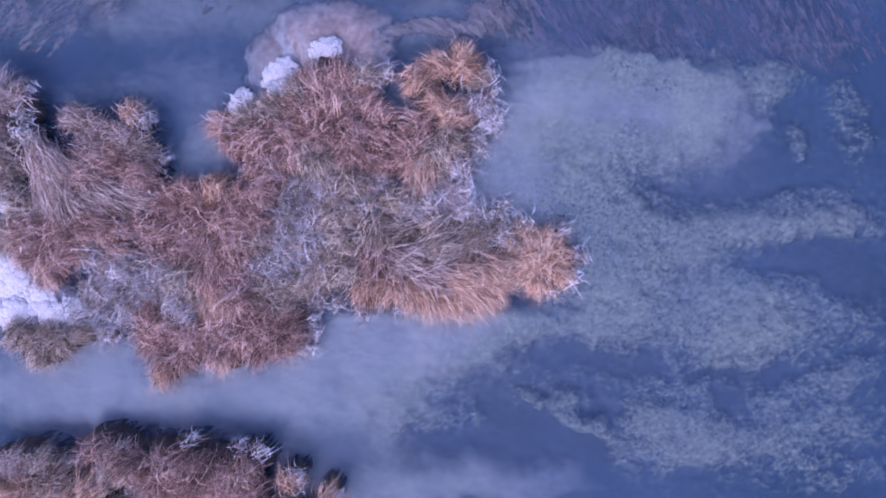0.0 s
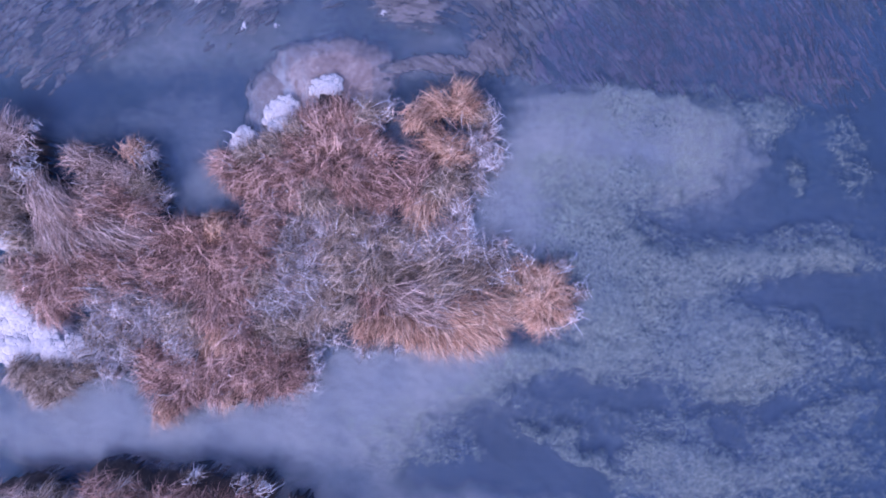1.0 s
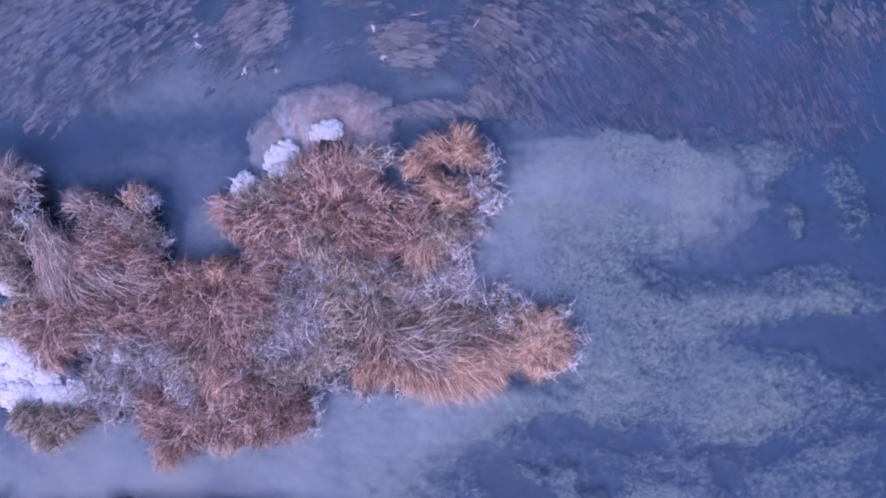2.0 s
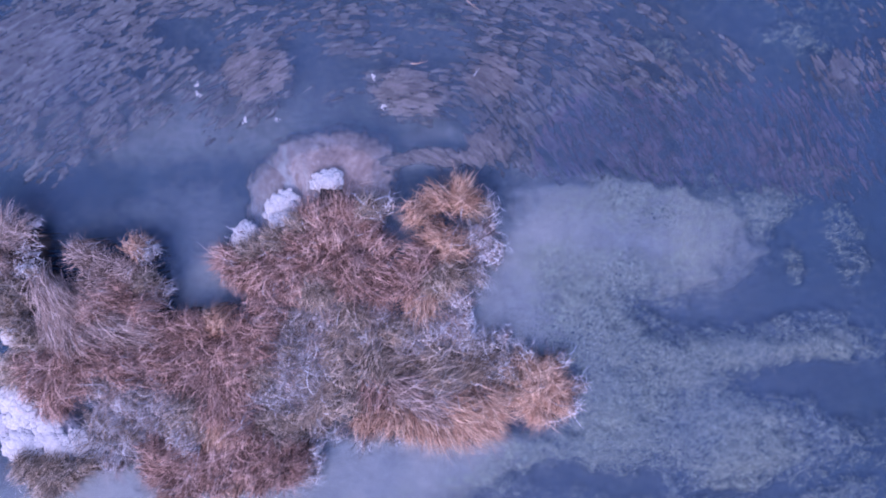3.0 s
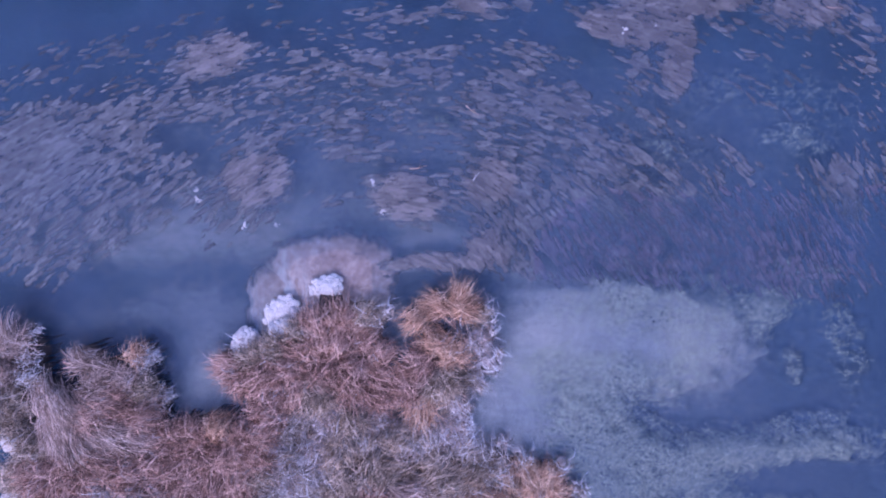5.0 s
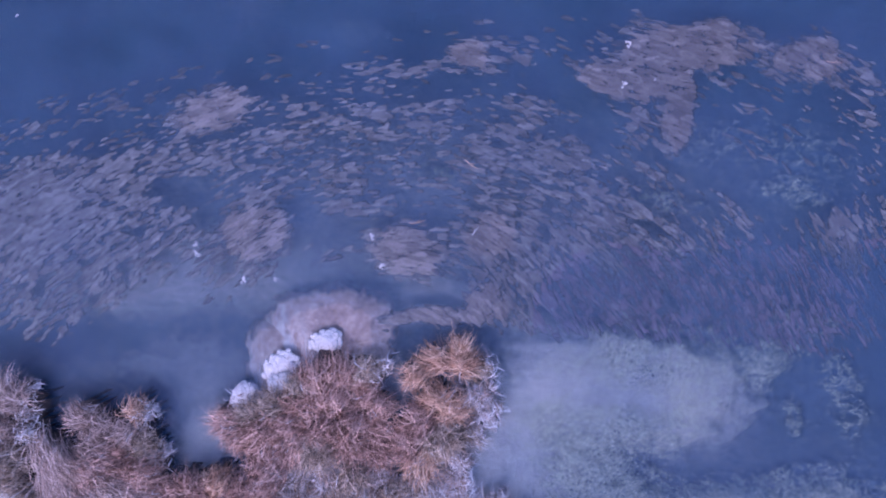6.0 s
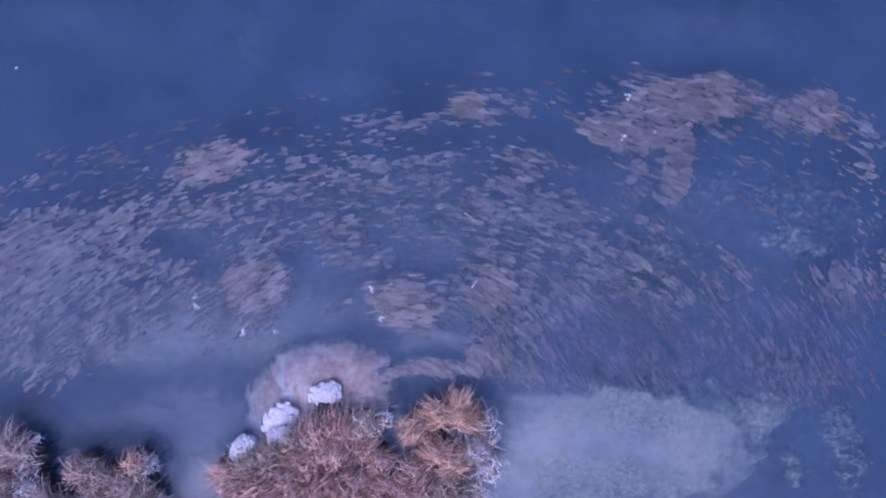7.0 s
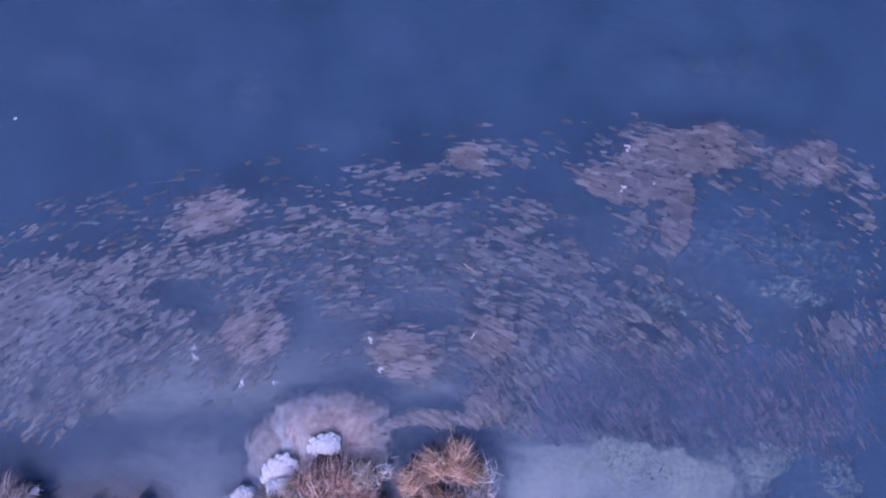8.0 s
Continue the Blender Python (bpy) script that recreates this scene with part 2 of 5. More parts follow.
# ---- river bed ----
SILT_AND_MIST = [  # pale silt, and mist painted as silt: x, y, half widths, turn, weight
    (1.34, 2.06, 0.68, 0.6, 0, 0.75), (2.22, 2.06, 0.89, 0.56, 0, 0.75), (3.11, 1.98, 1.09, 0.68, -5, 0.55), (3.87, 1.9, 0.68, 0.64, 0, 0.42), (1.5, 2.83, 0.48, 0.32, -15, 0.35),
    (2.54, 2.7, 0.97, 0.28, -5, 0.3), (0.81, 1.3, 0.52, 0.68, 0, 0.95), (0.61, 0.85, 0.44, 0.4, 0, 0.7), (1.22, 0.57, 0.56, 0.4, -20, 0.6), (1.74, 0.57, 0.64, 0.64, 0, 0.26),
    (2.14, -0.23, 0.64, 0.56, 0, 0.12), (-1.0, -1.28, 1.21, 0.56, 5, 0.62), (-1.8, -2.0, 1.61, 0.56, 0, 0.45), (-3.65, -2.08, 1.77, 0.48, 0, 0.55), (-5.59, -2.0, 1.45, 0.56, 0, 0.72),
    (-4.78, -1.44, 0.56, 0.48, 0, 0.65), (-1.8, -2.65, 1.29, 0.4, 0, 0.28),
]
# wide pale heaps: silt, painted haze, and lightening against dark bank edges
SILT_AND_HAZE = [
    (-1.16, 3.23, 1.93, 0.48, 0, 0.12), (-3.25, -1.6, 3.86, 1.05, 0, 0.34), (0.37, 1.14, 0.89, 1.21, 0, 0.45), (3.35, 0.65, 3.38, 2.66, 0, 0.11), (-0.19, -3.37, 2.09, 0.48, 0, 0.2),
    (0.0, 4.64, 6.28, 1.85, 0, 0.2), (-4.7, 3.59, 2.58, 0.6, 5, 0.3), (-0.52, -1.16, 1.37, 0.4, 5, 0.75), (0.61, -1.04, 0.8, 0.32, 0, 0.5), (2.38, -0.96, 1.05, 0.48, 0, 0.1),
    (0.13, -1.44, 0.72, 0.36, 0, 0.35), (-1.32, -3.29, 1.29, 0.4, 0, 0.35), (0.61, -3.37, 1.29, 0.32, 0, 0.3), (-3.53, 1.3, 0.6, 0.64, 0, 0.62), (-3.65, 2.34, 1.05, 0.48, 0, 0.26),
    (-5.35, 2.34, 1.13, 0.32, 0, 0.14), (-0.68, 2.18, 0.32, 0.48, 0, 0.35), (2.87, -2.89, 2.42, 1.21, 0, 0.05), (-0.03, 3.31, 0.72, 0.32, 0, 0.2), (-5.83, 2.18, 0.48, 0.32, 0, 0.1),
]
ALGAE_BEDS = [  # pale green growth on the bed
    (1.98, 1.38, 0.97, 0.36, -22, 0.6), (2.87, 1.46, 0.89, 0.32, -10, 0.5), (1.9, 0.97, 0.72, 0.4, -20, 0.6), (2.46, 0.33, 0.97, 0.56, -25, 0.75), (3.19, -0.15, 1.05, 0.64, -20, 0.55),
    (2.46, -0.47, 0.97, 0.48, -10, 0.7), (3.75, 0.25, 0.89, 0.36, 0, 0.5), (4.88, 0.37, 0.89, 0.29, 0, 0.65), (5.84, 0.41, 0.64, 0.32, 0, 0.55), (1.74, -1.04, 0.97, 0.32, 0, 0.55),
    (2.95, -0.96, 1.21, 0.32, 5, 0.6), (4.15, -0.72, 1.05, 0.48, 5, 0.45), (4.15, -1.28, 1.13, 0.24, 8, 0.5), (5.28, -1.04, 1.21, 0.48, 5, 0.35), (0.93, -1.28, 0.56, 0.24, 10, 0.6),
    (0.53, -1.6, 0.48, 0.2, 0, 0.5),
]
ALGAE_SHALLOWS = [
    (-0.68, -2.0, 0.97, 0.36, 0, 0.38), (-0.43, -2.49, 1.21, 0.2, 3, 0.32), (1.42, -2.13, 0.48, 0.11, -10, 0.6), (2.06, -2.49, 0.48, 0.13, -42, 0.75), (2.95, -2.41, 0.56, 0.24, 0, 0.75),
    (3.67, -2.33, 0.48, 0.32, -20, 0.4), (3.35, -2.89, 1.05, 0.32, 0, 0.5), (4.31, -2.73, 1.29, 0.48, 0, 0.42), (5.6, -2.65, 0.89, 0.4, 0, 0.45), (4.96, -2.08, 0.48, 0.16, 20, 0.5),
    (5.84, -1.92, 0.48, 0.24, 15, 0.5), (4.4, -1.68, 0.48, 0.2, 0, 0.4), (3.35, -1.92, 0.48, 0.12, 0, 0.4), (3.99, -2.0, 2.25, 1.45, 0, 0.06), (5.36, -3.29, 1.29, 0.32, 0, 0.3),
]
ALGAE_STRIPS = [
    (3.27, 2.5, 1.21, 0.48, 0, 0.6), (2.22, 2.5, 0.89, 0.4, 0, 0.45), (1.74, 1.62, 0.72, 0.32, 0, 0.4), (3.83, 1.78, 0.64, 0.4, 0, 0.5), (4.96, 2.54, 0.48, 0.23, -10, 0.55),
    (5.28, 1.66, 0.19, 0.29, 0, 0.55), (5.84, 2.18, 0.24, 0.32, 0, 0.4), (5.76, 2.99, 0.4, 0.16, 0, 0.3), (2.7, 1.62, 0.64, 0.24, -10, 0.4), (5.12, 3.07, 0.32, 0.16, 0, 0.3),
    (6.09, 1.7, 0.24, 0.48, 0, 0.25), (5.28, 0.81, 0.64, 0.16, 5, 0.4), (4.4, 2.42, 0.56, 0.4, 0, 0.3), (4.8, 2.34, 0.24, 0.4, 0, 0.3),
]
CHANNEL_SILT = [
    (-2.8, 7.88, 0.41, 0.5, 0, 0.1), (-1.22, 7.34, 0.37, 0.21, 0, 0.1), (-5.7, 8.3, 0.66, 0.33, 0, 0.09), (-4.79, 7.88, 0.5, 0.41, 0, 0.07), (3.6, 8.17, 1.08, 0.22, -3, 0.09),
    (4.76, 8.3, 1.0, 0.25, 0, 0.07), (0.61, 8.13, 0.58, 0.33, -20, 0.04), (-0.8, 8.55, 0.5, 0.25, 0, 0.05), (4.34, 7.88, 0.75, 0.17, 0, 0.07), (-3.96, 8.71, 0.75, 0.33, 0, 0.05),
    (1.85, 8.71, 1.33, 0.25, 0, 0.04),
]
CHANNEL_GROWTH = [
    (5.17, 4.94, 0.58, 0.22, -10, 0.34), (3.35, 4.81, 0.58, 0.13, -20, 0.34), (4.76, 5.72, 0.91, 0.33, -8, 0.16), (0.03, 5.14, 0.5, 0.12, 0, 0.25), (3.93, 5.56, 0.5, 0.33, 0, 0.14),
    (5.59, 5.31, 0.66, 0.33, -10, 0.18),
]
DARK_HOLLOWS = [  # bare dark hollows in the growth
    (4.48, 1.01, 0.89, 0.27, -5, -0.45), (2.95, 1.09, 0.48, 0.1, -28, -0.35), (2.54, 0.75, 0.23, 0.05, -25, -0.4), (3.11, 0.61, 0.48, 0.07, -27, -0.5), (5.2, 1.22, 0.8, 0.32, 0, -0.2),
    (5.36, -0.19, 0.97, 0.27, 0, -0.6), (6.09, -0.47, 0.48, 0.32, -20, -0.6), (3.19, -0.64, 0.4, 0.14, 0, -0.5), (3.43, -0.23, 0.18, 0.14, 30, -0.35), (4.48, -0.31, 0.4, 0.14, 0, -0.3),
    (1.66, -1.48, 0.89, 0.26, -5, -0.45), (2.87, -1.6, 0.64, 0.21, 0, -0.5), (1.26, -2.45, 0.72, 0.21, -12, -0.7), (1.82, -2.81, 0.56, 0.29, -20, -0.7), (2.38, -2.42, 0.21, 0.18, 20, -1.0),
    (1.09, -2.89, 0.72, 0.24, 0, -0.5),
]
SMALL_HOLLOWS = [
    (3.91, -1.83, 0.89, 0.11, 4, -0.55), (4.96, -1.88, 0.48, 0.18, -5, -0.7), (4.15, -2.25, 0.48, 0.21, -10, -0.6), (3.43, -2.21, 0.32, 0.1, -10, -0.5), (5.6, -2.89, 0.64, 0.32, -10, -0.45),
    (4.8, -3.29, 0.72, 0.24, 0, -0.35), (3.75, -3.29, 0.32, 0.16, 0, -0.4), (2.14, -3.21, 0.48, 0.19, 0, -0.5), (2.54, -0.84, 0.24, 0.1, 0, -0.4), (3.91, -0.96, 0.24, 0.06, 0, -0.2),
    (2.22, -2.08, 0.16, 0.11, 0, -0.5),
]
gx, gy, cells = sheet(-8.0, 8.0, -6.0, 11.0, 0.045)
wob_x, wob_y = gx + (fbm(gx, gy, 0.7, 3) - 0.5) * 0.42, gy + (fbm(gx, gy, 0.7, 9) - 0.5) * 0.36
wob_x, wob_y = wob_x + (fbm(gx, gy, 0.22, 5) - 0.5) * 0.40, wob_y + (fbm(gx, gy, 0.22, 13) - 0.5) * 0.26
# mask of real silt and of haze painted into the bed
silt = np.clip(soft_blobs(wob_x, wob_y, SILT_AND_MIST + SILT_AND_HAZE + CHANNEL_SILT), 0, 1.2)
silt = 1.22 * silt / (1 + 0.5 * silt ** 2)
algae = np.clip(soft_blobs(wob_x, wob_y, ALGAE_BEDS + ALGAE_SHALLOWS + ALGAE_STRIPS + CHANNEL_GROWTH), 0, 1)
algae = np.clip(algae + 0.2 * soft_blobs(wob_x, wob_y, [(3.6, -0.9, 3.6, 2.6, 0, 1.0)]) + 0.6 * soft_blobs(wob_x, wob_y, DARK_HOLLOWS + SMALL_HOLLOWS), 0, 1)
algae = np.clip(algae * (0.72 + 0.56 * fbm(gx, gy * 1.5, 0.45, 33)) + 0.6 * np.clip(algae * 4, 0, 1) * (fbm(gx, gy * 1.4, 0.13, 51) - 0.5), 0, 1)
specks = np.clip(soft_blobs(wob_x, wob_y, [(2.91, 2.07, 2.3, 1.0, 0, 1.0), (2.43, 0.09, 1.7, 1.6, 0, 1.2), (3.30, -1.90, 3.0, 1.3, 0, 0.8), (1.40, 1.91, 0.8, 0.5, 0, -0.8)]), 0, 1)
specks = specks * np.clip(0.45 + 4.0 * (fbm(gx, gy, 0.55, 71, 3) - 0.44), 0.15, 1)
mud = np.clip(soft_blobs(wob_x, wob_y, [(3.4, -0.6, 4.2, 3.4, 0, 0.9), (-1.5, -2.0, 5.0, 1.6, 0, 0.7), (-4.0, 2.2, 3.2, 1.2, 0, 0.5), (0.0, 4.4, 6.5, 1.6, 0, 0.35)]) * (0.5 + fbm(gx, gy, 0.9, 101, 4)), 0, 1)
bed_z = -0.56 + 0.52 * silt + 0.30 * algae + 0.14 * (fbm(gx, gy, 1.4, 21) - 0.5)
bed_z = np.minimum(bed_z, -0.10)
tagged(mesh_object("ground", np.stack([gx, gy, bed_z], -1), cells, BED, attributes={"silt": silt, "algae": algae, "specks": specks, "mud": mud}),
       "silty river bed with pale algae growth, deep-water blue and mist painted in", "river bed", kind="structure")

# ---- water surface ----
wx, wy, wcells = sheet(-8.0, 8.0, -6.0, 11.0, 1.0)
water = tagged(mesh_object("water", np.stack([wx, wy, wx * 0], -1), wcells, WATER), "clear blue shallow river water, faintly rippled", "water", kind="structure")
for depth in (0.034, 0.085):
    mesh_object("silt_veil", np.stack([wx, wy, wx * 0 - depth], -1), wcells, MURK, water, "faint veil of silt in the water")


# ---- islets: peat banks that carry the tussocks ----
def islet(lobes, seed, label, rime_spots):
    """A steep-edged peat bank round its lobes (x, y, radius, height)."""
    ax, ay = np.array([p[0] for p in lobes]), np.array([p[1] for p in lobes])
    x0, x1, y0, y1, step = ax.min() - 0.8, ax.max() + 0.8, ay.min() - 0.8, ay.max() + 0.8, 0.05
    xs, ys = np.arange(x0, x1, step), np.arange(y0, y1, step)
    px, py = np.meshgrid(xs, ys)
    field, total, weight = np.full(px.shape, -9.0), np.zeros(px.shape), np.full(px.shape, 1e-9)
    for cx, cy, r, top in lobes:
        d = np.hypot(px - cx, py - cy)
        field = np.maximum(field, (0.86 if top < 0.15 else 0.74) * r - d)
        w = np.exp(-2 * (d / r) ** 2) + 1e-7
        total, weight = total + w * top, weight + w
    field += (fbm(px, py, 0.35, seed) - 0.5) * 0.16
    z = np.minimum(np.clip(-0.5 + (field + 0.04) * 16.0, -0.6, 9), total / weight) + np.where(field > 0, 0.10 * (fbm(px, py, 0.25, seed + 5) - 0.5), 0)
    keep = field > -0.06
    ids = -np.ones(px.shape, int)
    corner = np.zeros(px.shape, bool)
    cell = keep[:-1, :-1] & keep[1:, :-1] & keep[:-1, 1:] & keep[1:, 1:]
    for dy in (0, 1):
        for dx in (0, 1):
            corner[dy:px.shape[0] - 1 + dy, dx:px.shape[1] - 1 + dx] |= cell
    ids[corner] = np.arange(corner.sum())
    j, i = np.nonzero(cell)
    faces = np.stack([ids[j, i], ids[j, i + 1], ids[j + 1, i + 1], ids[j + 1, i]], -1).tolist()
    rime = np.clip(0.12 + soft_blobs(px[corner], py[corner], rime_spots), 0, 1)
    ob = mesh_object("islet", np.stack([px[corner], py[corner], z[corner]], -1), faces, PEAT, attributes={"rime": rime})
    return tagged(ob, label, "islet", kind="structure")


def locks(rng, count, per, r, lean, pull, length, rise, fan=0.24, root=0.05, stray=0.45, curl=0.32, k=7, reach=0.70, floor=0.012, back=0.36):
    """Arching strands in combed locks on a round foot: they rise, bow over along lean (degrees) and fall. Gives their lines and each one's tone."""
    ang = rng.rand(count) * 2 * np.pi
    rad = r * reach * np.sqrt(rng.rand(count)) * (1 + 0.16 * np.sin(2 * ang + lean) + 0.12 * np.sin(3 * ang + 9 * r))
    lx, ly = math.cos(radians(lean)), math.sin(radians(lean))
    way = np.arctan2(pull * ly + 0.45 * rad / r * np.sin(ang) + stray * rng.randn(count), pull * lx + 0.45 * rad / r * np.cos(ang) + stray * rng.randn(count))
    size = length * np.clip(1 + 0.25 * rng.randn(count), 0.5, 1.6)
    size = size * (1 - 0.45 * np.clip(np.cos(way - ang) * rad / (reach * r), 0, 1))
    high = rise * np.clip(0.9 + 0.45 * rng.randn(count), 0.25, 2.0)
    bow = curl * rng.randn(count)
    tone = 0.40 + 0.22 * rng.randn(count)
    n, pick = count * per, np.repeat(np.arange(count), per)
    bx, by = (rad * np.cos(ang))[pick] + root * rng.randn(n), (rad * np.sin(ang))[pick] + root * rng.randn(n)
    way = way[pick] + fan * rng.randn(n)
    size = size[pick] * np.clip(1 + 0.2 * rng.randn(n), 0.4, 1.5)
    high = high[pick] * np.clip(1 + 0.3 * rng.randn(n), 0.3, 1.8)
    s = np.linspace(0, 1, k)[None, :]
    turn = way[:, None] + (bow[pick] + 0.4 * curl * rng.randn(n))[:, None] * (s - 0.3) + 0.13 * rng.randn(n, k) * s
    step = size[:, None] / (k - 1)
    hx, hy = step * np.cos(turn), step * np.sin(turn)
    hx[:, 0] = hy[:, 0] = 0
    foot = 0.13 * (1 - 0.7 * np.clip(np.hypot(bx, by) / r, 0, 1) ** 2)
    z = foot[:, None] + high[:, None] * (np.sin(np.pi * (0.06 + 0.84 * s)) - 0.18)
    px = bx[:, None] - back * size[:, None] * np.cos(way[:, None]) + np.cumsum(hx, 1)
    py = by[:, None] - back * size[:, None] * np.sin(way[:, None]) + np.cumsum(hy, 1)
    tones = np.clip(tone[pick] + 0.26 * rng.randn(n) + 0.45 * (rng.rand(n) < 0.13), 0, 1)
    return np.stack([px, py, np.maximum(z, floor)], -1), tones


def taper(rng, n, k, wide):
    s = np.linspace(0, 1, k)[None, :]
    return wide * (0.7 + 0.6 * rng.rand(n, 1)) * np.clip(1.15 - s ** 2, 0.12, 1) * np.clip(0.6 + 1.6 * s, 0, 1)


LABELS = {
    "russet": "dense russet-brown tussock of withered sedge on peat",
    "straw": "orange straw-coloured tussock of dry sedge at the water",
    "olive": "olive-brown tussock of tangled sedge with rime",
    "pale": "pale tan tussock of sedge combed flat by the flow",
    "frost": "sparse tussock of rime-white frosted sedge stalks",
}
tussock_count = 0


def tussock(sort, x, y, r, lean, pull=0.8, frost=0.12, rise=0.17, thick=1.0, wide=1.0, base=0.0):
    """A sedge tussock: a peat foot, a mop of strands and rimed strands."""
    global tussock_count
    tussock_count += 1
    rng = np.random.RandomState(1000 + tussock_count)
    thing = tagged(new("sedge_tussock"), LABELS[sort], "grass tussock", group="sedge tussocks on the islets")
    thing.location = (x, y, base)
    rise = rise * (0.7 + 0.7 * rng.rand())
    rings, spokes = 5, 14
    verts, faces = [(0, 0, 0.12 + 0.03 * rng.rand())], []
    for a in range(1, rings + 1):
        f = a / rings
        for b in range(spokes):
            w = 2 * math.pi * b / spokes
            rr = r * 0.84 * f * (1 + 0.12 * rng.randn() * f)
            verts.append((rr * math.cos(w), rr * math.sin(w), 0.15 * (1 - f ** 2.2) + 0.025 * rng.randn() - 0.03))
    for b in range(spokes):
        faces.append((0, 1 + b, 1 + (b + 1) % spokes))
        for a in range(rings - 1):
            p, q = 1 + a * spokes + b, 1 + a * spokes + (b + 1) % spokes
            faces.append((p, p + spokes, q + spokes, q))
    mesh_object("foot", verts, faces, PEAT, thing, attributes={"rime": [0.75 if sort == "frost" else 0.05] * len(verts)})
    area, low = (r / 0.3) ** 2, 0.012 - base
    long = (0.36 + 0.13 * np.clip(pull - 0.5, 0, 1.1)) * min(max(r / 0.25, 0.6), 1.08)
    if sort != "frost":
        stray, fan = 0.55 / (1 + np.clip(pull - 0.6, 0, 1)), 0.26 if pull < 1 else 0.14
        pts, tone = locks(rng, int(56 * area * thick) + 6, 8, r, lean, pull, long, rise, fan, stray=stray, floor=low, back=0.36 if base < 0.15 else 0.08)
        tagged(ribbons("grass_tuft", pts, taper(rng, len(pts), 7, 0.0062), tone, GRASS[sort], thing, roll=rng.randn(len(pts)) * 0.5), kind="stuff")
        pts, tone = locks(rng, int((46 if sort in ("straw", "pale") else 46) * area) + 3, 1, r, lean, pull, long * 1.25, rise * 1.35, 0.3, stray=0.7, curl=0.5, floor=low)
        tagged(ribbons("long_stalk", pts, taper(rng, len(pts), 7, 0.0068), np.clip(tone + 0.28, 0, 1), GRASS[sort], thing, "loose long pale stalks"), kind="stuff")
        pts, tone = locks(rng, int(46 * area * frost) + 1, 3, r, lean, pull * 0.7, 0.26, rise * 1.25, 0.5, stray=0.8, curl=0.7, reach=0.95, floor=low)
        tagged(ribbons("rimed_tuft", pts, taper(rng, len(pts), 7, 0.0066), tone, FROST, thing, "blades white with rime", roll=rng.randn(len(pts)) * 0.5), kind="stuff")
    else:
        pts, tone = locks(rng, int((40 if r > 0.15 else 48) * area * thick) + 3, 3, r, lean, pull, 0.36 if r > 0.15 else 0.19, rise * 0.9, 0.6, 0.06, 1.2, 0.7, reach=0.9, floor=low)
        tagged(ribbons("rimed_tuft", pts, taper(rng, len(pts), 7, 0.0066 * wide), np.clip(tone + 0.04 + 0.4 * (r < 0.15), 0, 1), FROST, thing, roll=rng.randn(len(pts)) * 0.5), kind="stuff")
        pts, tone = locks(rng, int(34 * area * thick) + 2, 5, r, lean, pull, 0.27 if r > 0.15 else 0.15, rise * 0.8, 0.35, 0.05, 1.2, 0.5, reach=0.9, floor=low)
        tagged(ribbons("grass_tuft", pts, taper(rng, len(pts), 7, 0.0062), np.clip(tone - 0.1, 0, 1), OLIVE if rng.rand() < 0.6 else PALE, thing, "brown blades", roll=rng.randn(len(pts)) * 0.5), kind="stuff")
    return thing


# sort, x, y, radius, lean in degrees, pull, share of rime
NORTH_LOBE = [
    ("russet", -3.02, 1.7, 0.22, 185, 0.9, 0.15), ("olive", -2.69, 1.78, 0.23, 170, 0.5, 0.35), ("olive", -2.36, 1.95, 0.22, 150, 0.5, 0.4),
    ("russet", -2.82, 1.48, 0.23, 215, 0.8, 0.1), ("russet", -2.47, 1.59, 0.28, 200, 0.5, 0.08), ("olive", -2.05, 2.16, 0.2, 120, 0.5, 0.3),
    ("russet", -1.79, 2.29, 0.27, 100, 0.6, 0.15), ("russet", -1.39, 2.34, 0.27, 80, 0.6, 0.12), ("olive", -1.08, 2.4, 0.19, 50, 0.7, 0.6),
    ("russet", -1.91, 1.92, 0.3, 110, 0.5, 0.08), ("russet", -1.52, 1.97, 0.3, 80, 0.5, 0.05), ("russet", -1.16, 2.03, 0.28, 50, 0.5, 0.08),
    ("russet", -0.86, 1.84, 0.19, 20, 0.6, 0.1), ("russet", -2.18, 1.61, 0.3, 190, 0.5, 0.05), ("russet", -1.75, 1.59, 0.31, 10, 0.6, 0.02),
    ("russet", -1.32, 1.57, 0.31, -10, 0.6, 0.02),
]
NORTH_SKIRT = [
    ("russet", -0.96, 1.51, 0.25, -30, 0.6, 0.04), ("russet", -2.46, 1.2, 0.27, 240, 0.7, 0.06), ("russet", -2.13, 1.31, 0.25, 260, 0.6, 0.1),
    ("olive", -1.75, 1.26, 0.27, 270, 0.7, 0.2), ("russet", -1.27, 1.29, 0.25, 280, 0.7, 0.06), ("russet", -0.88, 1.2, 0.22, 290, 0.6, 0.1),
    ("russet", -2.36, 0.96, 0.2, 230, 0.6, 0.1), ("russet", -2.58, 1.1, 0.17, 200, 0.6, 0.1),
]
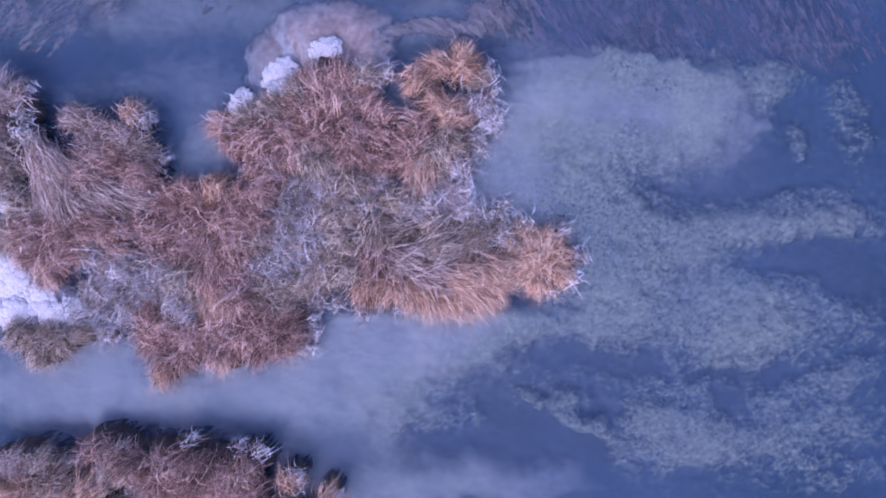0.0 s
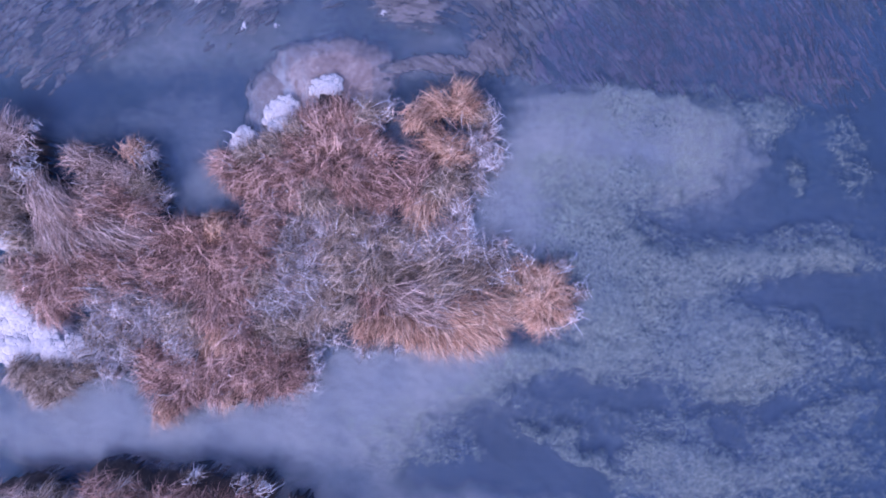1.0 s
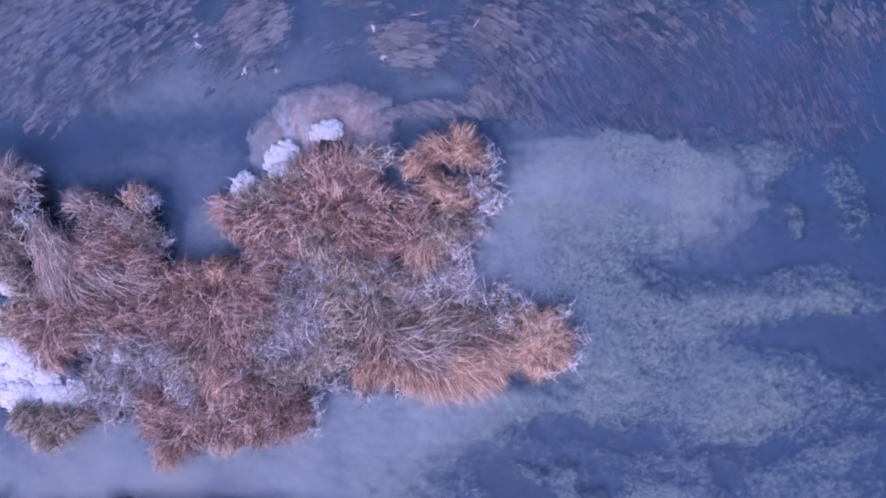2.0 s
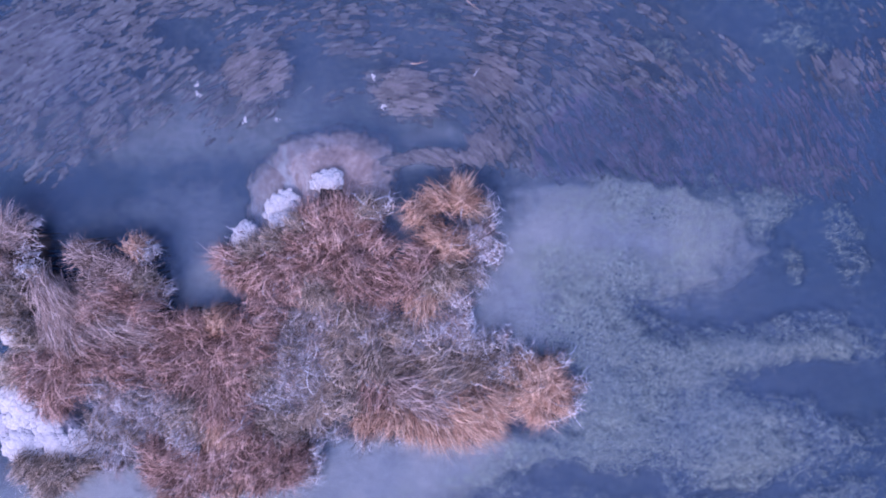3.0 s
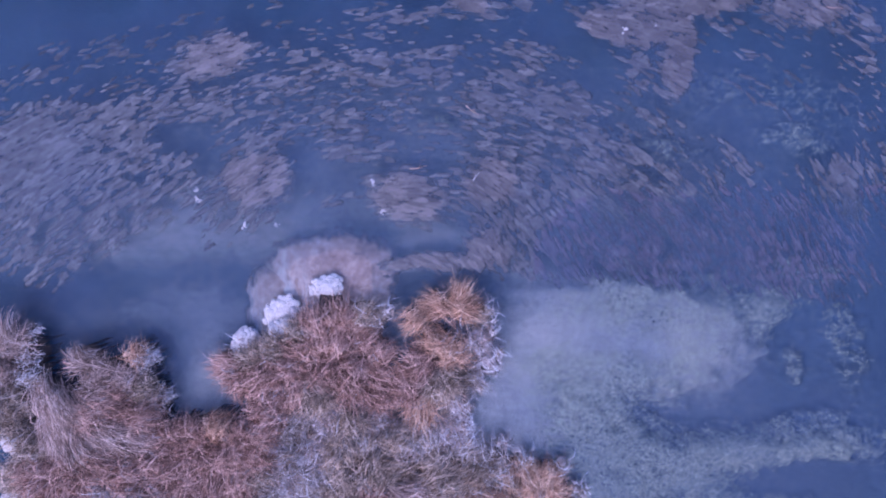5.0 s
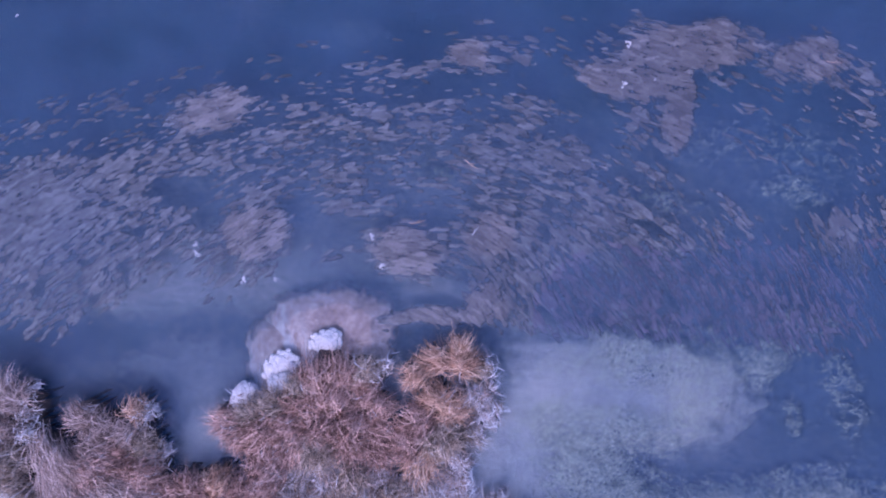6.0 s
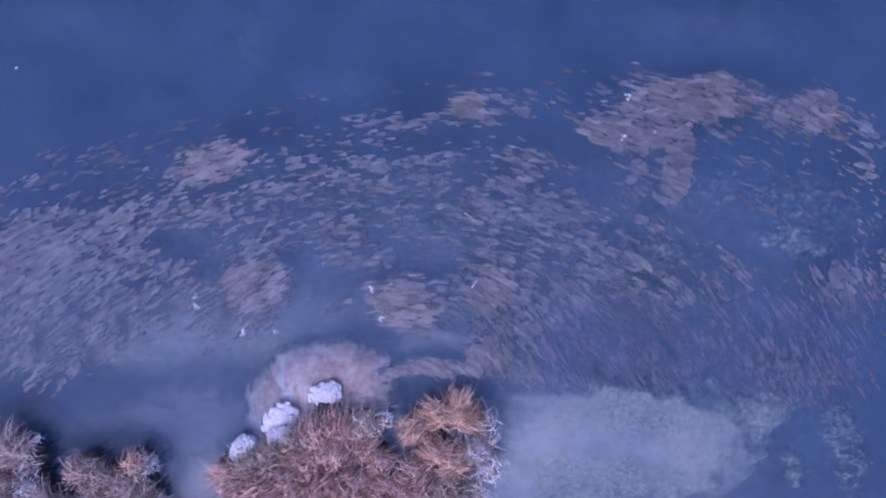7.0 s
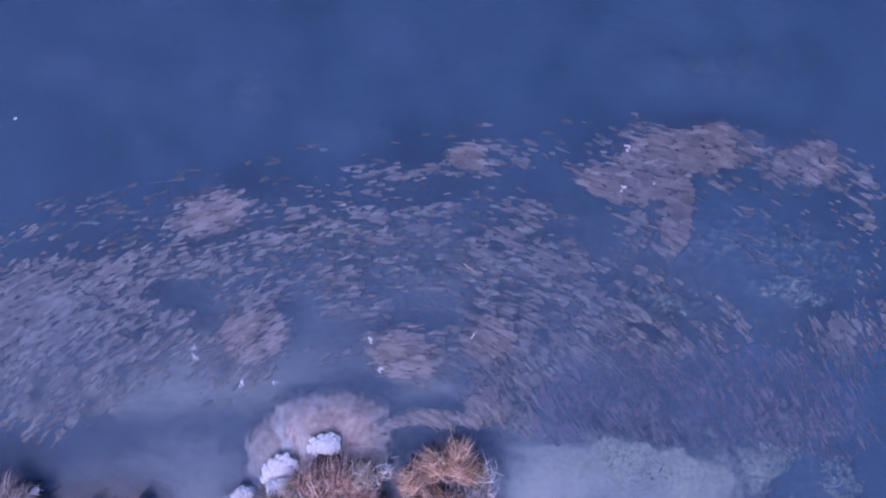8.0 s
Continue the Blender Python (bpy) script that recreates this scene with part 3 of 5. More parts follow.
EAST_LOBE = [
    ("straw", -0.36, 2.34, 0.2, 215, 1.0, 0.06), ("straw", -0.09, 2.5, 0.22, 170, 0.9, 0.06), ("straw", 0.25, 2.69, 0.16, 85, 1.1, 0.06),
    ("straw", 0.31, 2.48, 0.22, 10, 0.7, 0.12), ("olive", 0.5, 2.37, 0.14, 0, 0.7, 0.6), ("straw", -0.09, 2.01, 0.22, 150, 0.7, 0.05),
    ("straw", 0.14, 1.78, 0.25, 30, 0.6, 0.05), ("russet", -0.33, 1.68, 0.27, 200, 0.6, 0.04), ("olive", -0.09, 1.4, 0.28, 240, 0.6, 0.04),
    ("russet", -0.49, 1.35, 0.25, 230, 0.6, 0.05), ("straw", -0.31, 1.07, 0.27, 262, 1.1, 0.08), ("olive", 0.13, 1.46, 0.22, -20, 0.6, 0.25),
    ("frost", 0.52, 2.0, 0.19, 40, 0.5, 0.5), ("frost", 0.64, 1.78, 0.14, 0, 0.6, 0.5), ("frost", 0.41, 1.51, 0.19, -20, 0.6, 0.5),
    ("frost", 0.19, 1.17, 0.2, -30, 0.5, 0.5),
]
FROSTY_MIDDLE = [
    ("frost", -2.07, 0.78, 0.27, 60, 0.3, 0.5), ("frost", -1.66, 0.87, 0.27, 250, 0.5, 0.5), ("olive", -1.27, 0.93, 0.25, 265, 0.6, 0.4),
    ("frost", -0.91, 0.87, 0.23, 280, 0.5, 0.5), ("frost", -2.22, 0.41, 0.27, 80, 0.3, 0.5), ("frost", -1.82, 0.45, 0.28, 240, 0.4, 0.5),
    ("olive", -1.41, 0.52, 0.27, 250, 0.5, 0.4), ("frost", -1.06, 0.59, 0.23, 300, 0.4, 0.5), ("olive", -0.67, 0.67, 0.23, 20, 0.6, 0.4),
    ("frost", -0.33, 0.7, 0.27, -20, 0.4, 0.5), ("frost", 0.03, 0.74, 0.25, 20, 0.4, 0.5), ("frost", 0.28, 0.84, 0.14, -20, 0.6, 0.5),
    ("frost", -2.22, 0.04, 0.27, 200, 0.4, 0.5), ("frost", -1.83, 0.01, 0.28, 100, 0.3, 0.5), ("olive", -1.41, 0.1, 0.28, 250, 0.4, 0.3),
    ("frost", -2.4, -0.23, 0.22, 200, 0.4, 0.5),
]
MIDDLE_REST = [
    ("frost", -2.04, -0.34, 0.27, 230, 0.4, 0.5), ("olive", -1.64, -0.29, 0.27, 250, 0.5, 0.3), ("olive", -1.32, -0.29, 0.25, 240, 0.5, 0.25),
    ("frost", -1.13, 0.07, 0.23, 260, 0.4, 0.5), ("frost", 0.33, 0.49, 0.25, 20, 0.5, 0.5), ("frost", 0.58, 0.37, 0.19, 30, 0.6, 0.5),
    ("olive", -0.11, 0.35, 0.23, 200, 0.5, 0.5), ("frost", -1.74, -0.62, 0.16, 270, 0.4, 0.5), ("olive", -1.91, -0.45, 0.23, 240, 0.5, 0.3),
    ("frost", -0.49, 0.41, 0.23, 10, 0.4, 0.5), ("frost", -2.65, -0.23, 0.2, 200, 0.4, 0.5),
]
EAST_POINT = [
    ("olive", -0.94, 0.26, 0.27, 250, 0.8, 0.06), ("olive", -0.63, 0.23, 0.27, 215, 0.7, 0.08), ("russet", -0.96, -0.16, 0.3, 262, 1.0, 0.04),
    ("pale", -0.53, -0.13, 0.31, -18, 1.5, 0.12), ("olive", -0.05, 0.01, 0.3, 28, 1.3, 0.5), ("olive", 0.34, 0.1, 0.27, 38, 1.3, 0.5),
    ("frost", 0.69, 0.09, 0.2, 50, 0.6, 0.5), ("pale", -0.16, -0.35, 0.33, -10, 1.6, 0.15), ("straw", 0.28, -0.37, 0.31, -12, 1.5, 0.15),
    ("straw", 0.64, -0.26, 0.27, -25, 1.2, 0.12), ("straw", -1.06, -0.56, 0.22, 245, 1.0, 0.06), ("straw", -0.74, -0.51, 0.23, 262, 0.9, 0.06),
    ("straw", -0.44, -0.6, 0.23, -75, 1.2, 0.06), ("straw", -0.09, -0.65, 0.27, -62, 1.3, 0.06), ("straw", 0.31, -0.65, 0.27, -45, 1.3, 0.06),
    ("straw", 0.64, -0.6, 0.23, -55, 1.2, 0.06),
]
POINT_TIP = [
    ("straw", 1.13, 0.1, 0.27, 150, 0.4, 0.12), ("straw", 1.43, 0.05, 0.27, 70, 0.4, 0.12), ("straw", 1.21, -0.21, 0.3, 200, 0.3, 0.05),
    ("straw", 1.55, -0.2, 0.25, 5, 0.7, 0.08), ("straw", 1.34, -0.41, 0.22, -85, 0.9, 0.06), ("olive", 0.99, 0.01, 0.17, 100, 0.5, 0.4),
    ("olive", 0.89, -0.2, 0.19, 150, 0.5, 0.3), ("straw", 1.61, -0.35, 0.17, -40, 0.9, 0.1), ("frost", 0.78, 0.29, 0.17, 40, 0.6, 0.5),
]
WEST_RIDGE = [
    ("russet", -3.88, 0.7, 0.25, 170, 0.5, 0.06), ("russet", -3.51, 0.74, 0.25, 90, 0.5, 0.06), ("straw", -3.16, 0.81, 0.22, 80, 0.6, 0.05),
    ("russet", -2.82, 0.71, 0.25, 60, 0.5, 0.06), ("russet", -2.52, 0.73, 0.23, 20, 0.5, 0.1), ("russet", -4.17, 0.41, 0.28, 200, 0.5, 0.12),
    ("russet", -3.79, 0.35, 0.3, 230, 0.4, 0.08), ("russet", -3.4, 0.38, 0.3, 260, 0.5, 0.06), ("russet", -3.01, 0.38, 0.3, 300, 0.4, 0.06),
    ("russet", -2.63, 0.4, 0.27, 330, 0.4, 0.12), ("russet", -4.01, 0.02, 0.28, 220, 0.4, 0.15), ("russet", -3.62, 0.01, 0.3, 250, 0.5, 0.08),
    ("russet", -3.24, 0.01, 0.3, 265, 0.9, 0.04), ("russet", -2.87, 0.05, 0.28, 280, 0.5, 0.1), ("olive", -2.6, 0.09, 0.22, 0, 0.6, 0.3),
    ("olive", -3.55, -0.37, 0.27, 240, 0.5, 0.3),
]
RIDGE_FOOT = [
    ("russet", -3.21, -0.35, 0.3, 268, 1.1, 0.04), ("russet", -2.82, -0.32, 0.27, 280, 0.6, 0.12), ("straw", -3.15, -0.7, 0.27, 265, 1.1, 0.06),
    ("olive", -3.48, -0.7, 0.23, 240, 0.5, 0.4), ("russet", -2.82, -0.7, 0.28, 280, 0.6, 0.1), ("olive", -2.46, -0.59, 0.25, 20, 0.6, 0.25),
    ("olive", -2.18, -0.56, 0.22, -30, 0.6, 0.25), ("russet", -2.46, -0.89, 0.23, 300, 0.5, 0.08), ("olive", -2.22, -0.78, 0.22, 0, 0.6, 0.15),
]
SOUTH_LOBES = [
    ("russet", -4.06, -0.95, 0.22, 120, 0.6, 0.06), ("russet", -4.04, -1.24, 0.25, 200, 0.6, 0.06), ("russet", -3.79, -1.15, 0.25, 150, 0.4, 0.05),
    ("russet", -3.79, -1.5, 0.25, 240, 0.8, 0.05), ("russet", -3.43, -1.21, 0.27, 260, 0.5, 0.05), ("russet", -3.09, -1.07, 0.27, 270, 0.7, 0.04),
    ("russet", -3.55, -1.48, 0.22, 265, 1.0, 0.05), ("straw", -3.82, -1.68, 0.19, 258, 1.3, 0.05), ("russet", -3.13, -1.42, 0.23, 270, 0.9, 0.05),
    ("straw", -2.98, -1.54, 0.14, 265, 1.2, 0.1), ("russet", -2.77, -1.21, 0.27, 250, 0.6, 0.04), ("russet", -2.46, -1.09, 0.28, 200, 0.4, 0.02),
    ("russet", -2.16, -1.04, 0.25, 40, 0.4, 0.04), ("russet", -2.6, -1.39, 0.23, 255, 0.8, 0.05), ("russet", -2.22, -1.31, 0.25, 260, 0.6, 0.04),
    ("russet", -2.07, -1.2, 0.19, 0, 0.6, 0.1),
]
WEST_LOBES = [
    ("pale", -5.0, 1.78, 0.23, 165, 0.8, 0.04), ("pale", -4.71, 1.57, 0.27, 140, 0.6, 0.05), ("straw", -4.29, 1.89, 0.16, 100, 0.6, 0.1),
    ("frost", -4.17, 1.78, 0.14, 20, 0.6, 0.5), ("pale", -4.4, 1.53, 0.23, 190, 0.5, 0.1), ("olive", -4.17, 1.35, 0.2, 20, 0.5, 0.3),
    ("frost", -4.01, 1.24, 0.16, 0, 0.7, 0.5), ("russet", -4.53, 1.21, 0.3, 200, 0.5, 0.06), ("russet", -4.2, 1.03, 0.27, -10, 0.5, 0.06),
    ("pale", -4.81, 1.26, 0.27, 180, 0.6, 0.05), ("pale", -5.56, 1.35, 0.23, -65, 1.4, 0.05), ("pale", -5.32, 1.14, 0.28, -55, 1.6, 0.08),
    ("pale", -5.03, 0.98, 0.3, -42, 1.6, 0.2), ("pale", -4.7, 0.76, 0.31, -32, 1.6, 0.3), ("pale", -5.43, 0.79, 0.3, -75, 1.5, 0.15),
    ("pale", -5.09, 0.6, 0.3, -60, 1.5, 0.25),
]
WEST_SHORE = [
    ("pale", -4.37, 0.71, 0.27, -22, 1.4, 0.2), ("russet", -4.81, 1.01, 0.28, 200, 0.6, 0.08), ("olive", -5.72, 0.54, 0.25, 200, 0.5, 0.2),
    ("russet", -5.67, 0.23, 0.3, 190, 0.6, 0.1), ("russet", -5.26, 0.26, 0.3, 210, 0.6, 0.08), ("russet", -4.84, 0.35, 0.28, -30, 0.8, 0.12),
    ("russet", -4.49, 0.32, 0.28, 200, 0.5, 0.1), ("olive", -5.95, 0.16, 0.27, 180, 0.6, 0.2), ("russet", -5.64, -0.04, 0.25, 230, 0.6, 0.06),
    ("russet", -5.32, -0.07, 0.27, 255, 0.9, 0.05), ("russet", -5.42, -0.35, 0.19, 268, 1.0, 0.05), ("russet", -4.37, 0.09, 0.23, 220, 0.5, 0.2),
    ("olive", -5.98, 1.1, 0.23, 200, 0.5, 0.3), ("olive", -5.9, 0.79, 0.2, 180, 0.5, 0.3), ("russet", -5.04, 0.01, 0.22, 250, 0.6, 0.2),
]
FROST_FLAT = [
    ("frost", -4.81, -0.09, 0.23, 180, 0.3, 0.5), ("frost", -4.45, -0.26, 0.27, 190, 0.3, 0.5), ("frost", -4.76, -0.57, 0.27, 200, 0.3, 0.5),
    ("frost", -4.13, -0.46, 0.27, 180, 0.3, 0.5), ("frost", -4.34, -0.84, 0.25, 180, 0.3, 0.5), ("frost", -3.76, -0.56, 0.25, 200, 0.3, 0.5),
    ("frost", -3.62, -0.9, 0.23, 230, 0.3, 0.5), ("frost", -3.9, -0.26, 0.25, 190, 0.3, 0.5), ("frost", -4.96, -0.88, 0.22, 250, 0.3, 0.5),
    ("frost", -4.6, -1.14, 0.2, 250, 0.4, 0.5), ("frost", -4.26, -0.09, 0.22, 200, 0.3, 0.5), ("olive", -5.79, -1.18, 0.22, 230, 0.7, 0.1),
    ("olive", -5.53, -1.29, 0.27, 250, 0.6, 0.1), ("olive", -5.23, -1.23, 0.25, 280, 0.5, 0.12), ("olive", -4.96, -1.15, 0.17, 10, 0.6, 0.3),
    ("olive", -5.45, -1.48, 0.16, 262, 0.9, 0.1),
]
FAR_WEST = [
    ("pale", -6.0, 2.0, 0.27, 95, 0.8, 0.06), ("pale", -6.28, 1.89, 0.31, 120, 0.6, 0.06), ("pale", -6.08, 1.62, 0.25, 180, 0.6, 0.06),
    ("frost", -5.78, 1.86, 0.13, 10, 0.6, 0.5), ("frost", -5.79, 1.57, 0.14, -10, 0.6, 0.5), ("olive", -6.01, 1.34, 0.22, 240, 0.6, 0.3),
    ("olive", -6.45, 1.42, 0.34, 180, 0.5, 0.1), ("olive", -6.61, 1.89, 0.34, 180, 0.5, 0.1), ("olive", -6.3, 1.03, 0.31, 180, 0.5, 0.2),
]
SOUTH_BANK = [
    ("russet", -4.68, -2.67, 0.2, 250, 0.6, 0.06), ("russet", -4.43, -2.81, 0.19, 270, 0.6, 0.12), ("russet", -4.17, -2.92, 0.2, 275, 0.6, 0.1),
    ("russet", -3.82, -2.89, 0.23, 265, 0.6, 0.08), ("russet", -3.52, -2.83, 0.22, 270, 0.6, 0.1), ("russet", -3.21, -2.98, 0.25, 275, 0.6, 0.06),
    ("russet", -2.87, -3.03, 0.25, 265, 0.6, 0.05), ("russet", -2.65, -2.94, 0.17, 280, 0.7, 0.2), ("russet", -3.79, -3.19, 0.28, 240, 0.5, 0.04),
    ("russet", -3.38, -3.25, 0.3, 260, 0.4, 0.03), ("russet", -2.98, -3.3, 0.28, 0, 0.4, 0.04), ("pale", -6.08, -2.92, 0.23, 240, 0.6, 0.06),
    ("pale", -5.75, -2.87, 0.17, 260, 0.6, 0.15),
]
BANK_CLUMPS = [
    ("olive", -5.42, -2.9, 0.16, 60, 0.6, 0.4), ("olive", -5.26, -3.17, 0.2, 40, 0.7, 0.35), ("olive", -4.51, -3.06, 0.23, 55, 1.3, 0.3),
    ("straw", -4.81, -3.3, 0.2, 50, 1.2, 0.2), ("straw", -5.67, -3.3, 0.23, 180, 0.6, 0.1), ("olive", -6.06, -3.31, 0.22, 180, 0.5, 0.2),
    ("straw", -2.1, -3.17, 0.17, 60, 0.5, 0.35), ("straw", -1.58, -3.41, 0.17, 70, 0.6, 0.35), ("frost", -4.12, -3.2, 0.17, 60, 0.5, 0.5),
    ("russet", -2.69, -3.28, 0.2, 20, 0.5, 0.06), ("straw", -5.2, -3.44, 0.23, 40, 1.0, 0.15),
]
SOUTH_BANK_REST = [
    ("russet", -3.58, -3.73, 0.42, 0, 0.3, 0.06), ("olive", -5.35, -3.77, 0.42, 0, 0.3, 0.2), ("olive", -5.97, -3.85, 0.42, 0, 0.3, 0.2),
    ("straw", -4.66, -3.85, 0.42, 0, 0.3, 0.2), ("russet", -2.65, -3.69, 0.36, 0, 0.3, 0.1), ("russet", -2.04, -3.92, 0.4, 0, 0.3, 0.1),
    ("olive", -4.12, -4.08, 0.42, 0, 0.3, 0.1), ("russet", -3.11, -4.16, 0.42, 0, 0.3, 0.1),
]
RIME_FRINGE = [  # x, y, radius, lean
    (0.66, 2.45, 0.08, 20), (0.69, 2.2, 0.08, 40), (0.77, 1.89, 0.09, 0), (0.75, 1.67, 0.08, -20), (0.53, 1.4, 0.09, -20), (0.33, 1.04, 0.09, 0),
    (0.34, 0.79, 0.07, -10), (-0.75, 2.45, 0.09, 20), (-0.94, 2.28, 0.07, 0), (1.69, 0.29, 0.09, 60), (1.91, -0.09, 0.09, 10), (1.8, -0.41, 0.09, -40),
    (1.5, -0.59, 0.07, -80), (-1.82, -0.93, 0.08, 20), (-1.79, -1.17, 0.09, 10), (-1.86, -1.39, 0.08, -30), (-1.47, -0.78, 0.08, 20),
]
RIME_FRINGE_WEST = [
    (-1.71, -0.71, 0.07, 90), (0.85, 0.62, 0.08, 30), (1.13, 0.37, 0.08, 60), (0.69, 0.51, 0.09, 20), (-1.13, -0.93, 0.06, 250), (-0.66, -0.84, 0.06, 260),
    (-2.85, 2.07, 0.08, 150), (-5.73, 1.78, 0.08, 0), (-5.7, 1.57, 0.08, -10), (-3.92, 1.24, 0.09, 0), (-4.09, 1.84, 0.08, 30), (-2.49, -2.76, 0.09, 40),
    (-3.43, -2.58, 0.07, 60), (-1.99, -3.11, 0.09, 60), (-2.76, -2.7, 0.07, 60), (-1.44, -3.37, 0.09, 40), (-5.67, 2.2, 0.06, 60),
]
LOW = NORTH_LOBE + NORTH_SKIRT + EAST_LOBE + FROSTY_MIDDLE + MIDDLE_REST + EAST_POINT + POINT_TIP + WEST_RIDGE + RIDGE_FOOT + SOUTH_LOBES
HIGH = WEST_LOBES + WEST_SHORE + FROST_FLAT
SOUTH_BANK = SOUTH_BANK + BANK_CLUMPS
lobes = lambda rows, top: [(row[1], row[2], row[3], top) for row in rows]
islet(lobes(LOW, 0.10) + lobes(HIGH, 0.20) + [(-5.91, -0.63, 0.5, 0.16), (-5.43, -0.83, 0.4, 0.14), (-2.22, 2.31, 0.3, 0.08), (-2.73, 1.99, 0.25, 0.08), (-1.58, 2.63, 0.2, 0.08)], 40, "low peat islet rimed with frost between sedge tussocks",
      [(-1.46, 0.80, 1.6, 0.5, 0, 0.9), (-2.10, 0.09, 0.7, 0.7, 0, 0.9), (0.05, 0.72, 0.8, 0.35, 0, 1.0), (-4.56, -0.55, 1.2, 0.6, 0, 1.0), (-5.75, -0.71, 1.0, 0.6, 0, 1.0), (-2.41, 2.31, 0.7, 0.4, 20, 0.8), (0.52, 1.83, 0.3, 0.7, 0, 0.7)])
islet(lobes(FAR_WEST, 0.28) + [(-5.72, 1.92, 0.17, 0.26), (-5.68, 1.64, 0.17, 0.26), (-5.83, 1.40, 0.16, 0.26)], 50, "small peat islet with a steep dark edge", [(-6.15, 0.96, 0.5, 0.3, 0, 0.4)])
BANK_RIM = [(-4.76, -2.64), (-4.57, -2.62), (-4.38, -2.70), (-4.18, -2.80), (-3.98, -2.81), (-3.77, -2.78), (-3.57, -2.73), (-3.40, -2.75), (-3.21, -2.86), (-3.02, -2.87), (-2.83, -2.90), (-2.65, -2.86), (-2.52, -2.90), (-5.67, -2.83), (-5.86, -2.86), (-5.43, -2.90), (-5.23, -2.97), (-2.10, -3.14), (-1.57, -3.37)]
islet(lobes(SOUTH_BANK + SOUTH_BANK_REST, 0.30) + [(x, y, 0.19, 0.12) for x, y in BANK_RIM], 60, "peat bank with a steep dark edge along the channel", [(-5.43, -3.17, 1.0, 0.5, 0, 0.5)])
for row in LOW:
    tussock(*row)
for row in HIGH:
    tussock(*row, base=0.10)
for row in FAR_WEST:
    tussock(*row, base=0.18)
for row in SOUTH_BANK + SOUTH_BANK_REST:
    tussock(*row, base=0.22)
for fx, fy, fr, lean in RIME_FRINGE + RIME_FRINGE_WEST:
    tussock("frost", fx, fy, fr, lean, pull=0.7, thick=1.6, wide=1.3, base=0.22 if fy < -2.5 else 0.18 if fx < -5.4 else 0.0)


# ---- snow left on the islet ----
def snow_patch(x, y, rx, ry, turn, high, seed, z=0.06):
    """A crumbly heap of old snow: many small rounded lumps sunk into one another, fewer towards its ragged rim."""
    rng = random.Random(seed)
    bm = bmesh.new()
    for _ in range(int(60 + 900 * rx * ry)):
        way, out = rng.uniform(0, 2 * math.pi), rng.random() ** 0.6 * (1 + 0.3 * noise.noise(Vector((seed * 3.1, rng.random() * 2, 0.5))))
        r = rng.uniform(0.022, 0.085) * (1.15 - 0.6 * min(out, 1))
        m = Matrix.Translation((rx * out * math.cos(way), ry * out * math.sin(way), high * (0.55 - 0.6 * out ** 2)))
        bmesh.ops.create_icosphere(bm, subdivisions=2, radius=1.0, matrix=m @ Matrix.Rotation(rng.uniform(0, 3), 4, 'Z') @ Matrix.Diagonal((r * rng.uniform(0.9, 1.8), r, 0.012 + r * 0.16, 1)))
    for v in bm.verts:
        v.co += v.normal * 0.014 * noise.noise(v.co * 38 + Vector((seed, 0, 0)))
    me = bpy.data.meshes.new("snow_patch")
    bm.to_mesh(me)
    bm.free()
    me.polygons.foreach_set("use_smooth", [True] * len(me.polygons))
    me.materials.append(SNOW)
    ob = new("snow_patch", me)
    ob.matrix_world = pose(x, y, z, 0, 0, turn)
    return tagged(ob, "crusted patch of old white snow on the islet", "snow", group="snow patches on the islet")


snow_patch(-1.62, 2.79, 0.25, 0.17, 5, 0.09, 1, z=0.04)
snow_patch(-2.27, 2.46, 0.28, 0.17, 30, 0.04, 2, z=0.06)
snow_patch(-2.82, 2.06, 0.20, 0.11, 52, 0.07, 3, z=0.11)
snow_patch(-2.28, 2.21, 0.18, 0.09, 20, 0.05, 5, z=0.13)
snow_patch(-5.88, -0.40, 0.28, 0.36, 10, 0.09, 6, z=0.20)
snow_patch(-5.88, -0.86, 0.30, 0.28, 0, 0.09, 7, z=0.20)
snow_patch(-5.42, -0.84, 0.46, 0.26, -5, 0.09, 8, z=0.20)
snow_patch(-4.99, -0.87, 0.30, 0.20, -15, 0.09, 9, z=0.20)
snow_patch(-5.95, -0.21, 0.36, 0.22, 10, 0.09, 11, z=0.19)
snow_patch(-5.55, -0.63, 0.26, 0.18, -30, 0.09, 12, z=0.19)
snow_patch(-6.04, 0.62, 0.16, 0.09, -10, 0.16, 10, z=0.15)


